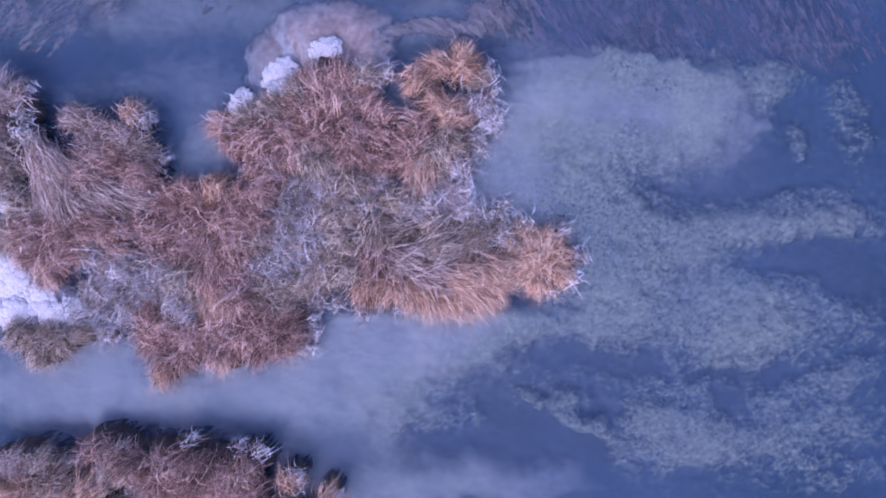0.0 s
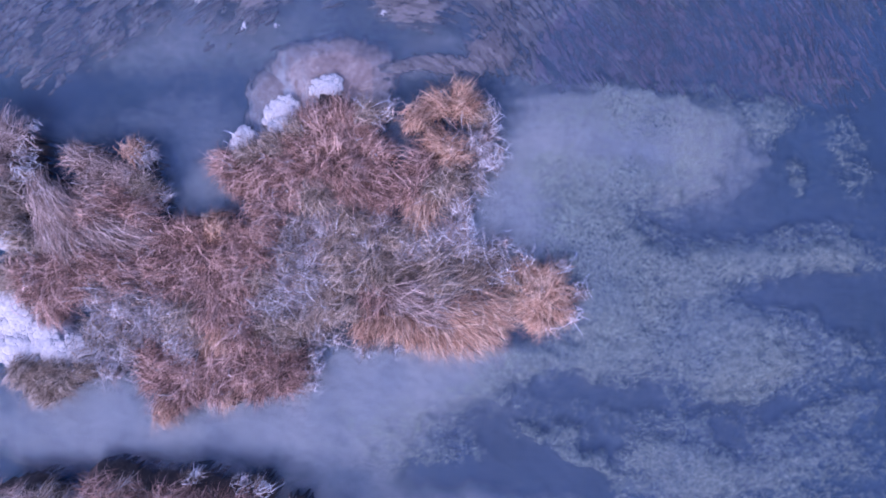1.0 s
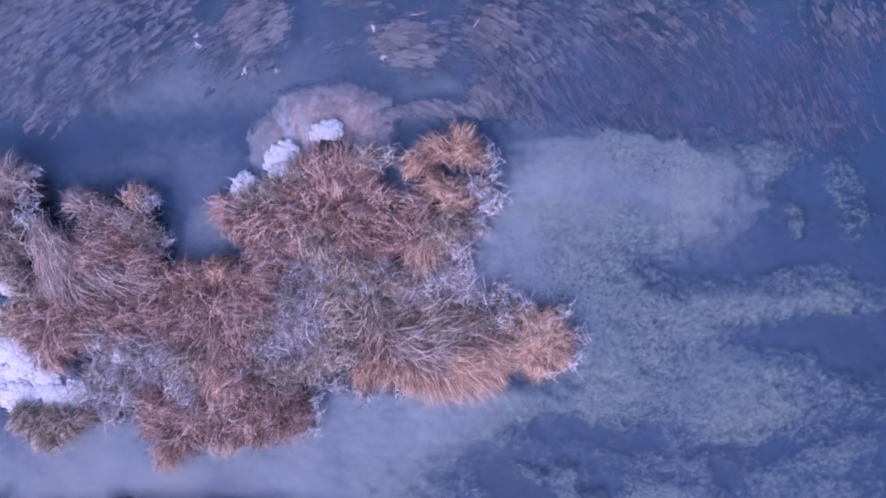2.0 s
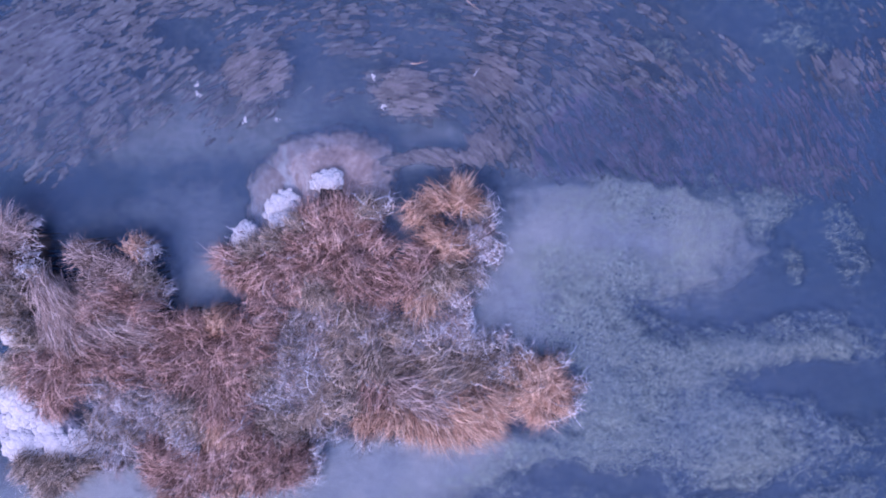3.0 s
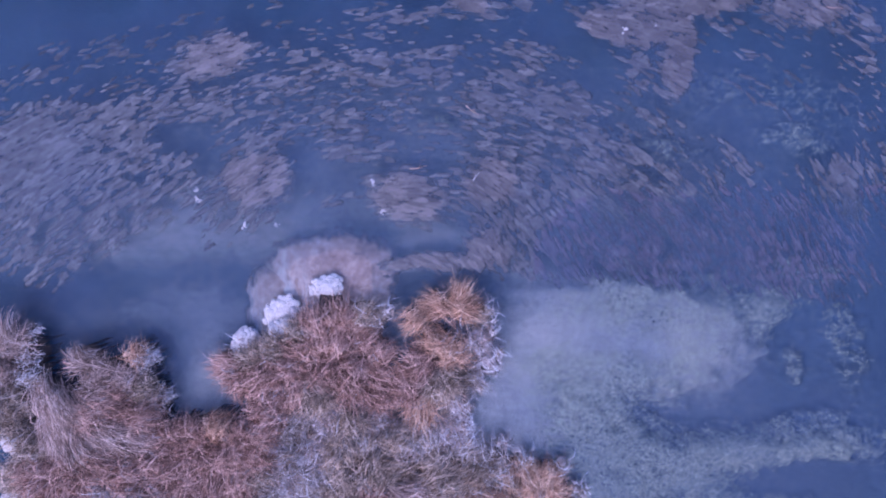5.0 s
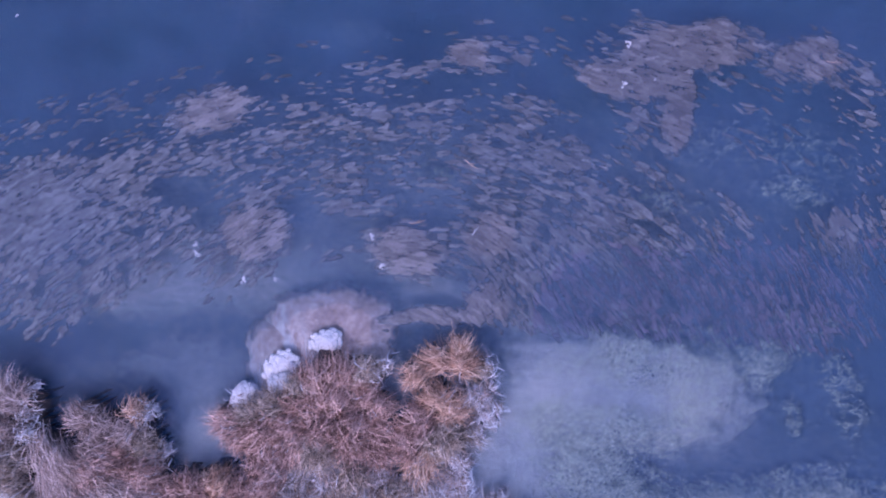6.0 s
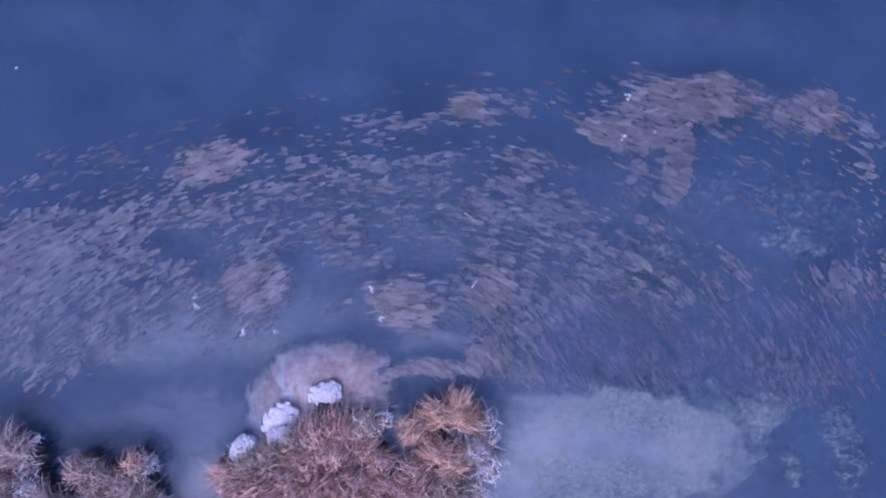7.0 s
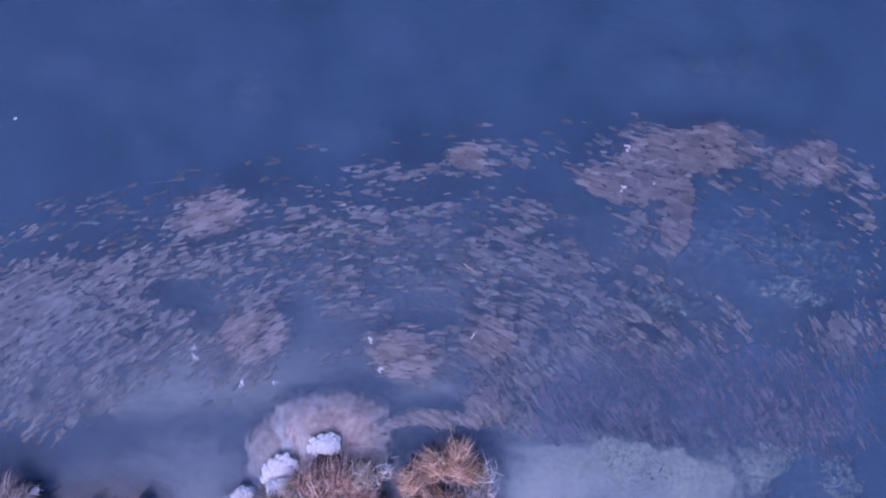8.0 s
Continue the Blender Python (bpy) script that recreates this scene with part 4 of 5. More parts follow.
# ---- the silted mound in front of the islet ----
def silt_mound(x, y, rx, ry, top, seed):
    """A low dome of silted weed that nearly reaches the surface, with a ragged rim."""
    rings, spokes = 44, 120
    verts, faces, pale, ragged = [(0, 0, top)], [], [0.3], [5.0]
    for a in range(1, rings + 1):
        f = a / rings
        for b in range(spokes):
            w = 2 * math.pi * b / spokes
            k = (abs(math.cos(w)) ** 2.8 + abs(math.sin(w)) ** 2.8) ** (-1 / 2.8) + 0.16 * noise.noise(Vector((math.cos(w) * 1.5, math.sin(w) * 1.5, seed))) + 0.06 * noise.noise(Vector((math.cos(w) * 7, math.sin(w) * 7, seed)))
            px, py = rx * f * k * math.cos(w), ry * f * k * math.sin(w)
            lump = noise.noise(Vector((px * 5, py * 5, seed))) + 0.8 * noise.noise(Vector((px * 14, py * 9, seed))) + 0.7 * noise.noise(Vector((px * 33, py * 16, seed)))
            verts.append((px, py, top - 0.08 * f ** 3 - 0.10 * f ** 9 + 0.006 * lump))
            ragged.append(5.0 * (1 - f) + 0.6 * lump)
            pale.append(math.exp(-((px + 0.8 * py + 0.62) / 0.48) ** 2) * (1 - 0.5 * f ** 4))
    for b in range(spokes):
        faces.append((0, 1 + b, 1 + (b + 1) % spokes))
        for a in range(rings - 1):
            p, q = 1 + a * spokes + b, 1 + a * spokes + (b + 1) % spokes
            faces.append((p, p + spokes, q + spokes, q))
    ob = mesh_object("silt_mound", verts, faces, MOUND, attributes={"pale": pale, "cover": ragged})
    ob.location = (x, y, 0)
    return tagged(ob, "low brown dome of silted water weed under the surface", "mound")


silt_mound(-1.58, 2.80, 1.02, 0.82, -0.016, 3.1)
silt_mound(-2.22, 2.36, 0.70, 0.76, -0.036, 8.4)


# ---- water weed: clumps of strands that trail with the flow ----
FLOW = [  # x, y, the way the weed trails in degrees
    (-5.61, 3.91, 36), (-5.44, 5.11, 24), (-3.03, 5.74, 12), (-0.62, 5.89, 0), (-0.63, 4.61, 0), (1.38, 5.24, -14), (2.58, 4.60, -30),
    (1.77, 3.32, -58), (3.77, 4.11, -46), (3.37, 3.15, -62), (4.97, 3.31, -68), (4.18, 6.27, -20), (5.78, 6.42, -28),
    (5.77, 4.26, -58), (3.38, 6.99, -10), (-3.83, 6.47, 12), (-4.65, 3.50, 42), (-2.72, 3.17, 70), (-2.80, 4.14, 30), (4.10, 3.18, -66), (1.32, 3.34, -58),
]


def flow(x, y):
    c = s = 0
    for fx, fy, deg in FLOW:
        w = 1 / ((x - fx) ** 2 + (y - fy) ** 2 + 0.15) ** 1.5
        c, s = c + w * math.cos(radians(deg)), s + w * math.sin(radians(deg))
    return np.arctan2(s, c)


def downstream(x, y, reach, steps, sample):
    """Sum of a field met on the way downstream, fading with distance: round heads with tails drawn out upstream."""
    px, py, total, weight = x.copy(), y.copy(), 0.0, 0.0
    for k in range(steps):
        w = math.exp(-2.2 * k / steps)
        total, weight = total + w * sample(px, py), weight + w
        ang = flow(px, py)
        px, py = px + reach / steps * np.cos(ang), py + reach / steps * np.sin(ang)
    total = total / weight
    return np.clip((total - total.mean()) / total.std(), -2.2, 2.2)


WEST_MATS = [
    (-5.9, 4.6, 0.88, 0.8, 25, 1.05), (-5.02, 4.92, 0.96, 0.48, 22, 0.95), (-5.26, 4.12, 1.04, 0.56, 28, 0.95), (-5.74, 3.56, 0.8, 0.48, 32, 0.9), (-5.5, 3.07, 0.72, 0.24, 30, 0.6),
    (-4.38, 5.28, 0.88, 0.24, 14, 0.9), (-5.82, 5.24, 0.48, 0.2, 15, 0.7), (-4.62, 4.36, 0.48, 0.32, 30, 0.9), (-3.42, 5.32, 0.48, 0.22, 14, 0.8), (-3.22, 6.1, 0.62, 0.3, 8, 1.15),
    (-4.06, 5.88, 0.48, 0.11, 12, 0.35), (-5.9, 5.84, 0.32, 0.1, 10, 0.5), (-2.7, 4.32, 0.53, 0.38, -15, 1.2), (-2.78, 4.8, 0.36, 0.14, 20, 0.7), (-2.29, 4.92, 0.29, 0.11, 5, 0.8),
]
WEST_TAILS = [
    (-3.46, 4.04, 0.32, 0.4, 40, 0.8), (-3.9, 4.36, 0.36, 0.14, 20, 0.75), (-2.78, 3.72, 0.48, 0.21, 15, 0.75), (-4.14, 3.8, 0.48, 0.32, 50, 0.45), (-4.7, 3.48, 0.24, 0.32, 50, 0.6),
    (-3.26, 3.48, 0.4, 0.19, 40, 0.4), (-4.7, 3.96, 0.56, 0.21, 32, 0.7),
]
MIDDLE_MATS = [
    (-1.25, 5.92, 0.72, 0.21, 4, 0.9), (-0.05, 6.0, 0.48, 0.26, 2, 1.0), (-0.61, 5.72, 0.48, 0.18, 2, 0.9), (-2.05, 5.8, 0.8, 0.11, 8, 0.75), (-2.38, 5.56, 0.56, 0.13, 8, 0.7),
    (-0.29, 6.64, 0.8, 0.11, 5, 0.7), (-0.69, 6.54, 0.48, 0.1, 5, 0.5), (0.43, 6.92, 0.36, 0.24, 0, 1.05), (0.83, 6.88, 0.24, 0.24, 0, 0.9), (1.23, 6.84, 0.32, 0.14, 0, 0.7),
    (1.79, 6.84, 0.32, 0.13, 0, 0.65), (2.19, 6.8, 0.32, 0.16, 0, 0.8), (1.23, 6.08, 0.36, 0.26, -10, 1.0), (0.91, 5.78, 0.36, 0.11, -4, 0.95), (0.43, 6.32, 0.24, 0.08, 10, 0.4),
    (-1.25, 4.72, 0.44, 0.29, 3, 0.85),
]
NEAR_MATS = [
    (-1.41, 5.16, 0.4, 0.22, 4, 0.6), (0.67, 5.44, 0.4, 0.19, -2, 0.75), (-0.29, 5.4, 0.48, 0.11, -2, 0.5), (-1.57, 4.04, 0.38, 0.14, -5, 0.9), (-0.45, 4.04, 0.48, 0.43, -10, 1.25),
    (-1.01, 4.2, 0.19, 0.14, 0, 0.5), (0.71, 4.24, 0.38, 0.34, -20, 1.1), (0.59, 3.88, 0.19, 0.16, -60, 0.6), (0.59, 3.28, 0.42, 0.26, -10, 1.1), (-0.21, 3.11, 0.64, 0.13, 0, 1.05),
    (-1.09, 6.32, 0.48, 0.1, 6, 0.4), (-2.05, 6.12, 0.32, 0.14, 6, 0.6), (-2.05, 5.16, 0.48, 0.11, 6, 0.4), (0.03, 4.84, 0.48, 0.14, 0, 0.35), (1.31, 5.4, 0.48, 0.21, -8, 0.7),
]
EAST_MATS = [
    (3.03, 6.76, 0.5, 0.51, 0, 1.25), (2.43, 6.44, 0.46, 0.26, -20, 1.2), (3.35, 6.12, 0.24, 0.64, -4, 1.2), (3.95, 6.96, 0.54, 0.34, 0, 1.25), (4.51, 6.6, 0.44, 0.26, -15, 0.95),
    (5.23, 6.76, 0.6, 0.34, -8, 1.1), (4.27, 6.44, 0.4, 0.14, -10, 0.8), (5.8, 6.6, 0.4, 0.29, -25, 0.8), (6.16, 6.12, 0.32, 0.32, -35, 0.6), (2.99, 5.92, 0.56, 0.14, -10, 0.8),
    (1.87, 5.4, 0.48, 0.24, -12, 0.95), (2.27, 4.76, 0.48, 0.32, -28, 0.9), (2.99, 4.36, 0.6, 0.21, -32, 0.85), (3.15, 5.16, 0.56, 0.13, -24, 0.75), (4.19, 4.6, 0.4, 0.13, -45, 0.9),
]
EAST_TAILS = [
    (3.71, 4.28, 0.4, 0.18, -40, 0.85), (5.55, 4.28, 0.4, 0.35, -45, 1.0), (1.63, 4.28, 0.48, 0.21, -25, 0.6), (1.47, 4.92, 0.48, 0.18, -14, 0.65), (2.91, 5.64, 0.48, 0.13, -12, 0.55),
    (2.51, 4.28, 0.4, 0.18, -30, 0.7), (5.8, 3.88, 0.32, 0.24, -55, 0.6), (2.27, 3.96, 0.56, 0.24, -45, 0.55),
]
THIN_WEED = [  # wide zones of thin streaks
    (-1.09, 5.32, 3.04, 0.88, 0, 0.22), (-4.22, 5.08, 2.64, 0.8, 14, 0.25), (-5.18, 3.96, 1.84, 0.96, 30, 0.25), (1.63, 4.92, 1.92, 0.96, -18, 0.3), (2.83, 3.56, 2.64, 0.68, -14, 0.62),
    (4.99, 3.48, 1.52, 0.88, -30, 0.38), (1.23, 3.64, 1.04, 0.56, -35, 0.55), (5.63, 5.48, 0.96, 0.8, -35, 0.2), (-1.41, 6.36, 3.36, 0.32, 6, 0.1), (6.12, 4.28, 0.48, 1.12, -50, 0.4),
    (1.79, 3.07, 1.2, 0.24, 0, 0.35),
]
OPEN_WATER = [  # pools between the mats
    (-3.7, 4.96, 0.38, 0.32, 10, -0.9), (-5.5, 4.88, 0.38, 0.13, 15, -0.6), (-3.34, 4.52, 0.32, 0.11, 25, -0.5), (-1.57, 4.44, 0.48, 0.11, 0, -0.5), (-1.41, 3.72, 0.72, 0.14, -5, -1.0),
    (4.43, 5.72, 0.96, 0.35, -10, -0.7), (3.55, 5.64, 0.18, 0.56, 0, -0.4), (0.03, 5.16, 0.48, 0.11, 0, -0.35), (1.39, 3.96, 0.32, 0.21, -30, -0.35), (0.51, 5.8, 0.22, 0.11, 0, -0.5),
    (2.43, 7.08, 0.24, 0.08, 0, -0.6), (4.11, 5.24, 0.88, 0.29, -14, -0.5), (5.15, 5.08, 0.56, 0.24, -25, -0.4), (-4.22, 3.11, 0.56, 0.32, 30, -0.9), (-3.58, 2.99, 0.72, 0.24, 0, -1.2),
]
MATS = WEST_MATS + WEST_TAILS + MIDDLE_MATS + NEAR_MATS + EAST_MATS + EAST_TAILS
WEED_STEP = 0.0145
weed_x, weed_y = np.meshgrid(np.arange(-7.4, 7.4, WEED_STEP), np.arange(2.45, 7.6, WEED_STEP))
sway_x = weed_x + (fbm(weed_x, weed_y, 0.5, 61, 3) - 0.5) * 0.34
sway_y = weed_y + (fbm(weed_x, weed_y, 0.5, 67, 3) - 0.5) * 0.26
share = np.stack([soft_blobs(sway_x, sway_y, [row]) for row in MATS])
owner = np.argmax(share, 0)
thin = soft_blobs(sway_x, sway_y, THIN_WEED)
pools = soft_blobs(sway_x, sway_y, OPEN_WATER)
mass = np.clip(share.sum(0), 0, 1.2)
combed = np.clip((weed_x - 0.9 - 0.8 * np.clip(weed_y - 3.4, 0, 3)) / 0.8, 0, 1) * np.clip((4.6 - weed_y) / 0.8, 0, 1)
fibre = downstream(weed_x, weed_y, 0.22, 9, lambda p, q: lattice(p, q, 0.024, 31))
closed = np.clip(1.3 * soft_blobs(sway_x, sway_y, [row for row in MATS if row[5] > 1.0]), 0, 1)
rim_y = 2.92 - 0.30 * np.clip((weed_x - 2.5) / 3, 0, 1) + 0.5 * (fbm(weed_x, weed_y, 0.5, 83, 3) - 0.5) - 0.15 * (weed_x < 0.75)
density = np.maximum(mass, thin * 0.9) + 0.4 * np.minimum(mass, thin) + pools - 3.0 * np.clip(rim_y - weed_y, 0, 1)


def weed_heads(rng, count):
    """Drop-shaped heads laid over one another like shingles along the flow: the cover they give, and each place's tone and lift from its topmost head."""
    field, tint, lift = np.full(weed_x.shape, -1.0), np.full(weed_x.shape, 0.5), np.zeros(weed_x.shape)
    rows, cols = weed_x.shape
    for j, i in zip(rng.randint(0, rows, count).tolist(), rng.randint(0, cols, count).tolist()):
        fill = density[j, i] + 0.35 * (fill_noise[j, i] - 0.5)
        chance, scale, tone, high = rng.rand(), 0.75 + 0.5 * rng.rand(), rng.randn(), rng.rand()
        if chance > (0.42 + 0.25 * combed[j, i]) * min(fill - 0.06, 0.85) + 0.75 * min(thin[j, i], 0.4) * (fill > 0.1):
            continue
        grown = min(max(mass[j, i] / 0.7, 1.5 * thin[j, i]), 1)
        comb = combed[j, i]
        along, across = scale * (0.070 + 0.070 * grown + 0.07 * comb), scale * (0.025 + 0.032 * grown - 0.028 * comb * grown)
        k = int(1.1 * along / WEED_STEP) + 1
        j0, j1, i0, i1 = max(j - k, 0), min(j + k + 1, rows), max(i - k, 0), min(i + k + 1, cols)
        dx, dy = weed_x[j0:j1, i0:i1] - weed_x[j, i], weed_y[j0:j1, i0:i1] - weed_y[j, i]
        ang = flow_at[j, i] + 0.10 * tone
        p, q = (dx * math.cos(ang) + dy * math.sin(ang)) / along, (-dx * math.sin(ang) + dy * math.cos(ang)) / across
        bump = 1.0 - np.sqrt(p * p + (q / np.clip(0.68 + 0.42 * p, 0.25, 1)) ** 2) + 0.25 * (high - 0.5) + ragged[j0:j1, i0:i1]
        over = bump > field[j0:j1, i0:i1]
        field[j0:j1, i0:i1][over] = bump[over]
        tint[j0:j1, i0:i1][over] = 0.5 + 0.19 * tone
        lift[j0:j1, i0:i1][over] = high
    return field, tint, lift


flow_at = flow(weed_x, weed_y)
fill_noise = fbm(weed_x, weed_y, 0.35, 37, 3)
ragged = 0.9 * (fbm(weed_x, weed_y, 0.07, 97, 2) - 0.5)
heads, tint, lift = weed_heads(np.random.RandomState(12), 19000)
cover = np.maximum(heads, 1.0 * closed - 0.50 + 0.7 * (fbm(weed_x, weed_y, 0.14, 59, 3) - 0.5) + 0.06 * fibre)
west_deep = np.clip((-3.6 - weed_x) / 0.8, 0, 1)
rise = np.clip(cover / 0.6, 0, 1)
weed_top = -0.062 + 0.022 * closed - 0.055 * combed - 0.03 * west_deep + 0.014 * rise + 0.005 * (lift - 0.5) + 0.0016 * fibre
weed_tone = np.clip(tint + 0.12 * np.clip((1.0 - weed_x) / 1.5, 0, 1) - 0.10 * closed * (weed_x > 1.5) + 0.08 * fibre + 0.45 * (fbm(weed_x, weed_y, 0.3, 29, 3) - 0.5), 0, 1)
full = cover > -0.10
whole_cell = full[:-1, :-1] & full[1:, :-1] & full[:-1, 1:] & full[1:, 1:]
kind_of = np.where(share.max(0) > 0.30, owner, -1)
kind_of = np.where((kind_of < 0) & (combed > 0.5), -2, kind_of)[:-1, :-1]


def weed_relief(name, chosen, mat):
    """The cushions of weed in the chosen cells of the relief, as one mesh."""
    ids = -np.ones(weed_x.shape, int)
    used = np.zeros(weed_x.shape, bool)
    j, i = np.nonzero(chosen)
    for dy in (0, 1):
        for dx in (0, 1):
            used[j + dy, i + dx] = True
    ids[used] = np.arange(used.sum())
    faces = np.stack([ids[j, i], ids[j, i + 1], ids[j + 1, i + 1], ids[j + 1, i]], -1).tolist()
    return mesh_object(name, np.stack([weed_x[used], weed_y[used], weed_top[used]], -1), faces, mat, attributes={"tone": weed_tone[used], "cover": (0.12 + 1.8 * cover[used] + 0.18 * fibre[used]) * (1 - 0.4 * combed[used])})


def largest_patch(chosen):
    """The largest connected part of the chosen cells."""
    left, best = set(zip(*(v.tolist() for v in np.nonzero(chosen)))), []
    while left:
        patch = [left.pop()]
        for j, i in patch:
            for near in ((j + 1, i), (j - 1, i), (j, i + 1), (j, i - 1)):
                if near in left:
                    left.remove(near)
                    patch.append(near)
        best = max(best, patch, key=len)
    out = np.zeros_like(chosen)
    if best:
        out[tuple(np.array(best).T)] = True
    return out


loose = whole_cell & (kind_of != -2)
for k in range(len(MATS)):
    chosen = largest_patch(whole_cell & (kind_of == k))
    if chosen.sum() > 150:
        loose &= ~chosen
        closed = MATS[k][5] > 1.0
        tagged(weed_relief("weed_mat", chosen, WEED_BODY), "closed cushion of brown water weed just under the surface" if closed else "streaky mat of brown water weed trailing with the current",
               "water weed", group="mats of water weed")
tagged(weed_relief("water_weed", loose, WEED_BODY), "scattered brown clumps of water weed trailing with the flow", "water weed", kind="stuff")
tagged(weed_relief("combed_weed", whole_cell & (kind_of == -2), WEED_BODY_DULL), "long dull purple-brown weed strands combed by the current", "water weed", kind="stuff")


def bodies(rng, cx, cy, size, along, across, top, drop, swing=0.16):
    """Soft low heads of weed, egg-shaped along the flow: points, faces and tones of them all."""
    n, rings, spokes = len(cx), 4, 10
    ang = flow(cx, cy) + swing * rng.randn(n)
    f = np.array([0.0, 0.45, 0.8, 1.0])[None, :, None]
    w = (2 * np.pi * np.arange(spokes) / spokes)[None, None, :]
    ph = rng.rand(2, n)[:, :, None, None] * 6.28
    rim = 1 + 0.22 * np.sin(2 * w + ph[0]) + 0.16 * np.sin(3 * w + ph[1])
    p = size[:, None, None] * along * f * rim * np.cos(w)
    q = size[:, None, None] * across * f * rim * np.sin(w)
    c, s = np.cos(ang)[:, None, None], np.sin(ang)[:, None, None]
    x, y = cx[:, None, None] + p * c - q * s, cy[:, None, None] + p * s + q * c
    z = top[:, None, None] - drop * f ** 2 + 0.004 * rng.randn(n, rings, spokes) * np.minimum(1, 4 * f)
    verts = np.stack([x, y, z], -1).reshape(-1, 3)
    i = np.arange(n)[:, None, None] * rings * spokes + np.arange(rings - 1)[None, :, None] * spokes
    b = np.arange(spokes)[None, None, :]
    b2 = (b + 1) % spokes
    faces = np.stack([i + b, i + spokes + b, i + spokes + b2, i + b2], -1).reshape(-1, 4)
    tone = np.repeat(np.clip(0.5 + 0.2 * rng.randn(n), 0, 1), rings * spokes)
    return verts, faces, tone


def clump_spots(rng, rows, gap, noise_size=0.25, hole=0.46):
    """Uneven spots inside ellipses (x, y, half widths, turn, fill), closer together where the fill is high."""
    out = []
    for cx, cy, rx, ry, turn, fill in rows:
        c, s = math.cos(radians(turn)), math.sin(radians(turn))
        n = int(4 * rx * ry / gap ** 2)
        p, q = rng.uniform(-1.15, 1.15, n) * rx, rng.uniform(-1.15, 1.15, n) * ry
        x, y = cx + p * c - q * s, cy + p * s + q * c
        d = np.hypot(p / rx, q / ry) + (fbm(x, y, 0.4, 77) - 0.5) * 0.9
        ok = (d < 1.0) & (rng.rand(n) < fill) & (fbm(x, y, noise_size, 91, 2) > hole - 0.25 * fill)
        out.append(np.stack([x[ok], y[ok]], -1))
    return np.concatenate(out)


# tiny flecks along the upstream rim of the weed
FLECKS = [
    (-5.44, 6.01, 1.2, 0.30, 12, 0.5), (-3.67, 6.39, 1.6, 0.30, 12, 0.5), (-1.50, 6.86, 1.0, 0.28, 6, 0.5), (1.23, 7.16, 1.3, 0.22, 0, 0.4), (4.98, 5.79, 1.2, 0.6, -25, 0.3), (-4.31, 5.67, 1.6, 0.3, 12, 0.5),
]
rng = np.random.RandomState(7)
spots = clump_spots(rng, FLECKS, 0.10, 0.2, 0.46)
size = 0.045 + 0.05 * rng.rand(len(spots))
verts, faces, tone = bodies(rng, spots[:, 0], spots[:, 1], size, 1.2, 0.36, -0.014 - 0.09 * rng.rand(len(spots)), 0.04)
tagged(mesh_object("weed_fleck", verts, faces.tolist(), WEED_BODY, attributes={"tone": tone, "cover": tone * 0 + 0.75}), "tiny pale flecks of water weed in rows along the flow", "water weed", kind="stuff")


# ---- flecks of foam caught on the weed ----
def foam_fleck(x, y, size, seed):
    bm = bmesh.new()
    rng = random.Random(seed)
    for _ in range(7):
        m = Matrix.Translation((rng.gauss(0, 0.5) * size, rng.gauss(0, 0.6) * size, 0)) @ Matrix.Diagonal((*[size * rng.uniform(0.2, 0.5) for _ in range(2)], size * 0.25, 1))
        bmesh.ops.create_icosphere(bm, subdivisions=2, radius=1.0, matrix=m)
    me = bpy.data.meshes.new("foam_fleck")
    bm.to_mesh(me)
    bm.free()
    me.polygons.foreach_set("use_smooth", [True] * len(me.polygons))
    me.materials.append(SNOW)
    ob = new("foam_fleck", me)
    ob.location = (x, y, 0.0)
    return tagged(ob, "white fleck of frozen foam caught on water weed", "foam", group="foam flecks on the weed")


foam_fleck(-3.50, 4.16, 0.037, 1)
foam_fleck(-3.47, 4.04, 0.043, 2)
foam_fleck(-2.81, 3.67, 0.049, 3)
foam_fleck(-0.99, 4.27, 0.043, 4)
foam_fleck(-0.84, 3.87, 0.043, 5)
foam_fleck(2.66, 6.98, 0.043, 6)
foam_fleck(2.62, 6.42, 0.049, 7)
foam_fleck(3.04, 6.47, 0.020, 8)
foam_fleck(-6.01, 7.44, 0.025, 9)
foam_fleck(-2.36, 3.68, 0.034, 10)


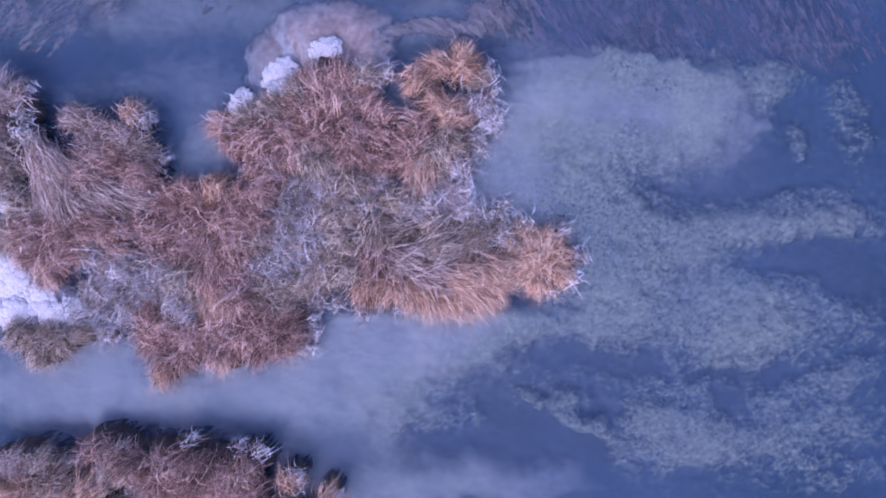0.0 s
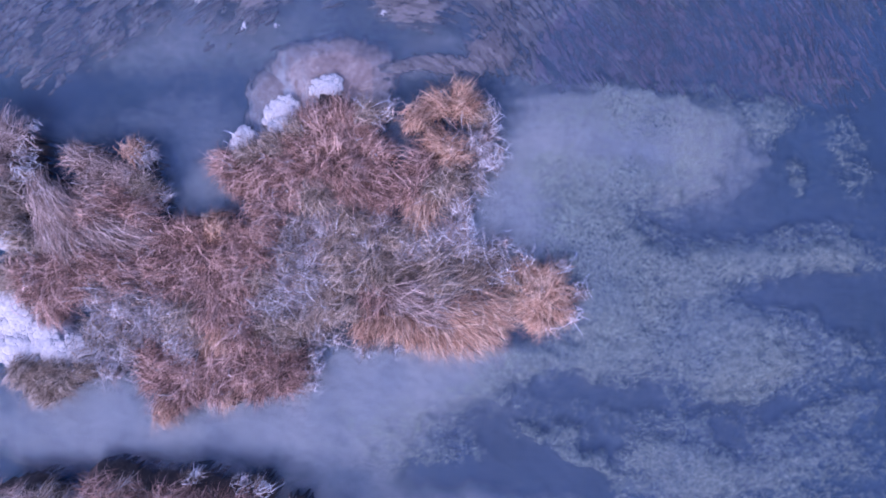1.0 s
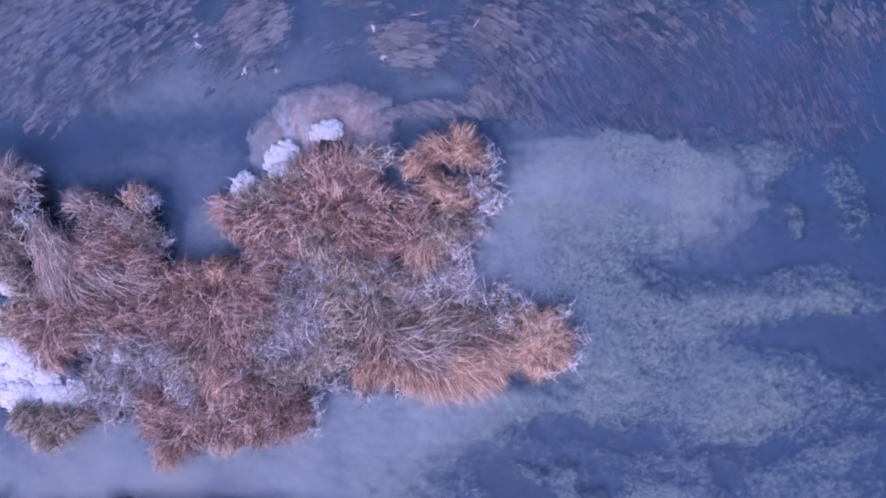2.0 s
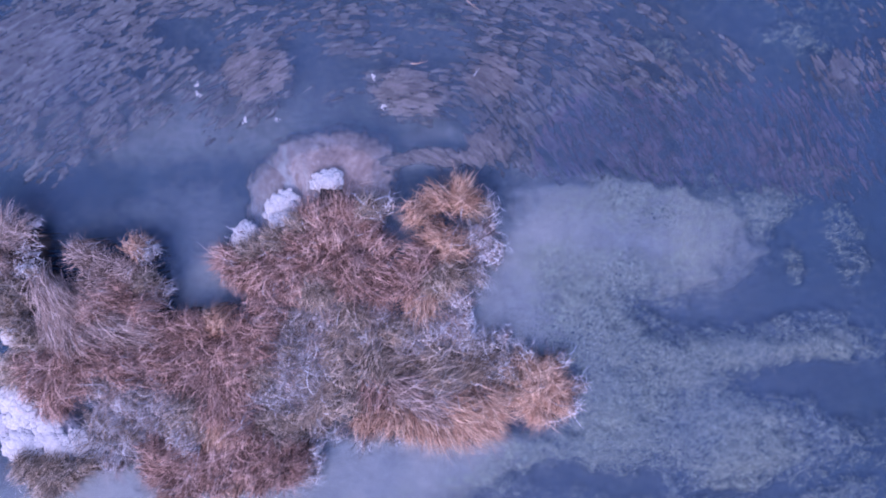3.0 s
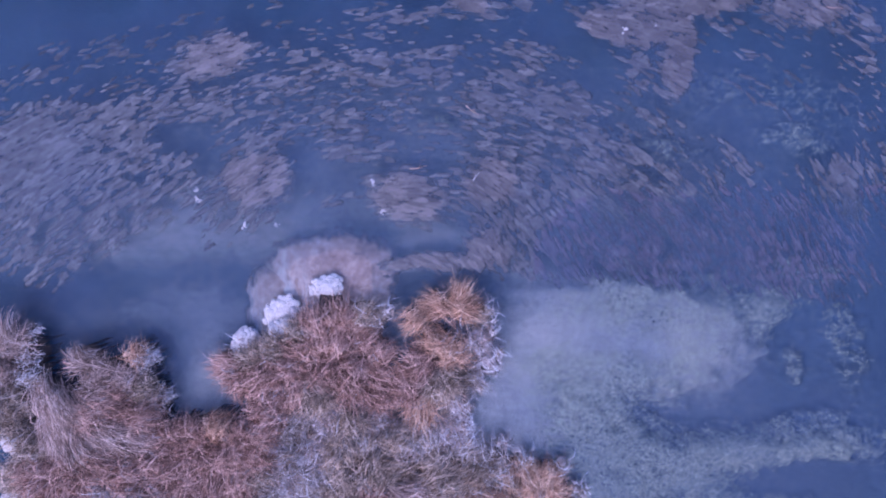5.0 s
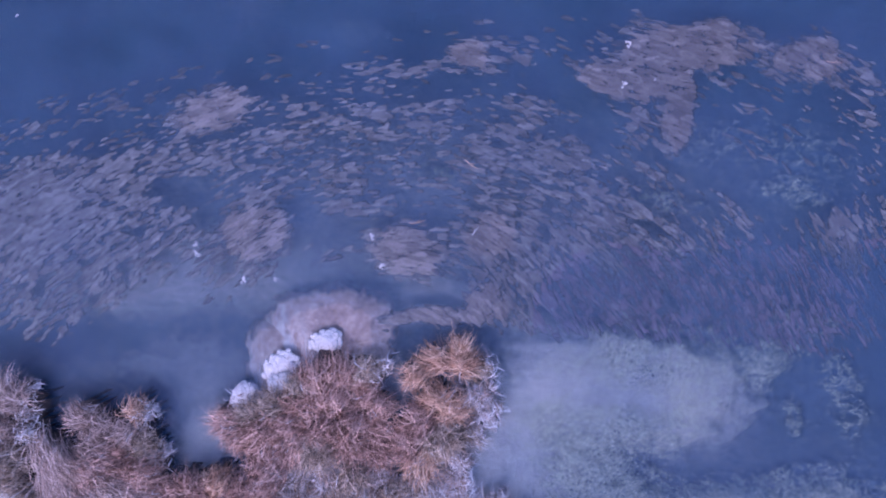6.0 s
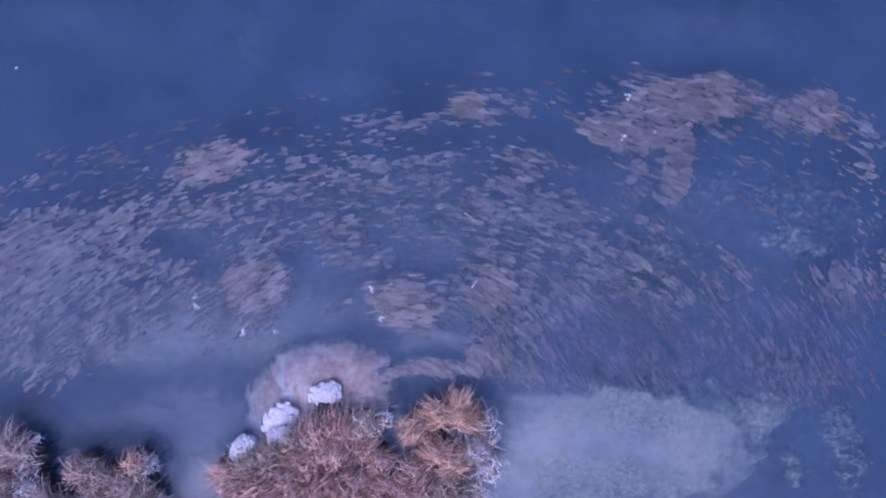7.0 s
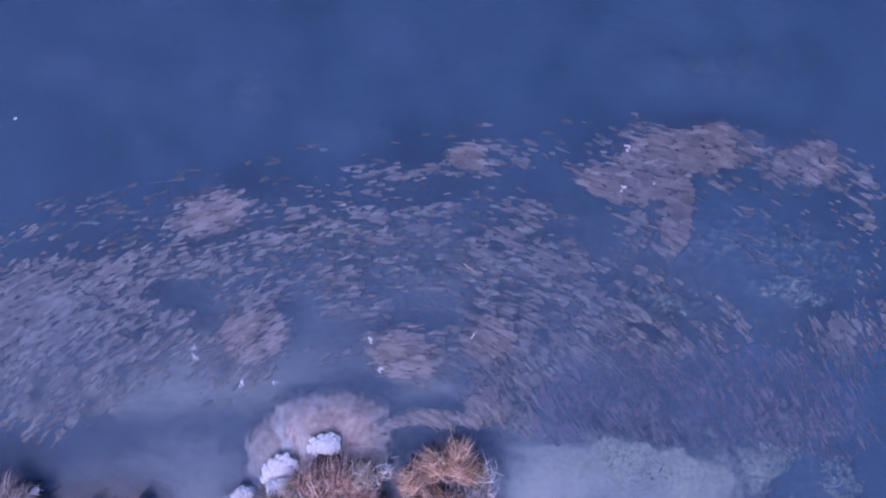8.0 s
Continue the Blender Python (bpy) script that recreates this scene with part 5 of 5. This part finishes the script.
# ---- bits of drift ----
def twig(x, y, long, turn, mat, label, z=0.004, seed=0):
    """A crooked, tapered stalk with one side shoot, lying on the surface."""
    rng = random.Random(seed)
    bm = bmesh.new()
    for start, reach, way, thick in ((0.0, long, 0.0, 0.006), (0.45 * long, 0.35 * long, 0.7, 0.004)):
        rings = []
        for k in range(8):
            f = k / 7
            c = Vector((start * (1 if way else 0) + reach * f * math.cos(way), reach * f * math.sin(way) + 0.06 * long * math.sin(f * 4 + seed), 0.006 * math.sin(f * 3)))
            r = thick * (1.1 - 0.7 * f) * rng.uniform(0.85, 1.15)
            rings.append([bm.verts.new(c + Vector((0, r * math.cos(a), r * math.sin(a)))) for a in (0, 1.26, 2.51, 3.77, 5.03)])
        for a, b in zip(rings, rings[1:]):
            for i in range(5):
                bm.faces.new((a[i], a[(i + 1) % 5], b[(i + 1) % 5], b[i]))
        bm.faces.new(rings[0][::-1])
        bm.faces.new(rings[-1])
    me = bpy.data.meshes.new("twig")
    bm.to_mesh(me)
    bm.free()
    me.attributes.new("tone", 'FLOAT', 'POINT').data.foreach_set("value", [0.8] * len(me.vertices))
    me.materials.append(mat)
    ob = new("twig", me)
    ob.matrix_world = pose(x, y, z, 0, 0, turn)
    return tagged(ob, label, "twig", group="drift on the weed")


twig(0.45, 4.28, 0.14, 60, FROST, "pale stripped twig caught on water weed", seed=1)
twig(0.34, 5.34, 0.22, -30, STRAW, "straw-coloured stalk lying on water weed", seed=2)
twig(-0.45, 4.46, 0.24, 8, STRAW, "straw-coloured stalk lying on water weed", seed=3)
twig(5.47, 6.73, 0.22, -12, RUSSET, "russet stalk lying on water weed", seed=4)
twig(-1.18, 2.77, 0.26, 0, OLIVE, "olive-brown stalk beside the snow on the mound", z=0.03, seed=5)
twig(0.96, 0.50, 0.16, -30, FROST, "rimed stalk floating beside the islet", seed=6)
twig(-1.54, -0.63, 0.12, 40, FROST, "rimed stalk floating beside the islet", seed=7)


def stub(x, y, high, seed):
    """A dark broken stalk stub that stands out of the water."""
    rng = random.Random(seed)
    bm = bmesh.new()
    rings = []
    for k in range(6):
        f = k / 5
        r = 0.035 * (1.2 - 0.5 * f)
        rings.append([bm.verts.new((0.05 * f * f + r * rng.uniform(0.8, 1.2) * math.cos(a * 0.785), r * rng.uniform(0.8, 1.2) * math.sin(a * 0.785), -0.5 + (high + 0.5) * f)) for a in range(8)])
    for a, b in zip(rings, rings[1:]):
        for i in range(8):
            bm.faces.new((a[i], a[(i + 1) % 8], b[(i + 1) % 8], b[i]))
    bm.faces.new(rings[-1])
    me = bpy.data.meshes.new("stalk_stub")
    bm.to_mesh(me)
    bm.free()
    me.materials.append(PEAT)
    ob = new("stalk_stub", me)
    ob.location = (x, y, 0)
    return tagged(ob, "dark broken stalk stub standing in the shallow bay", "stub", group="stubs in the bay")


stub(-3.63, 0.97, 0.10, 1)
stub(-3.29, 0.94, 0.06, 2)
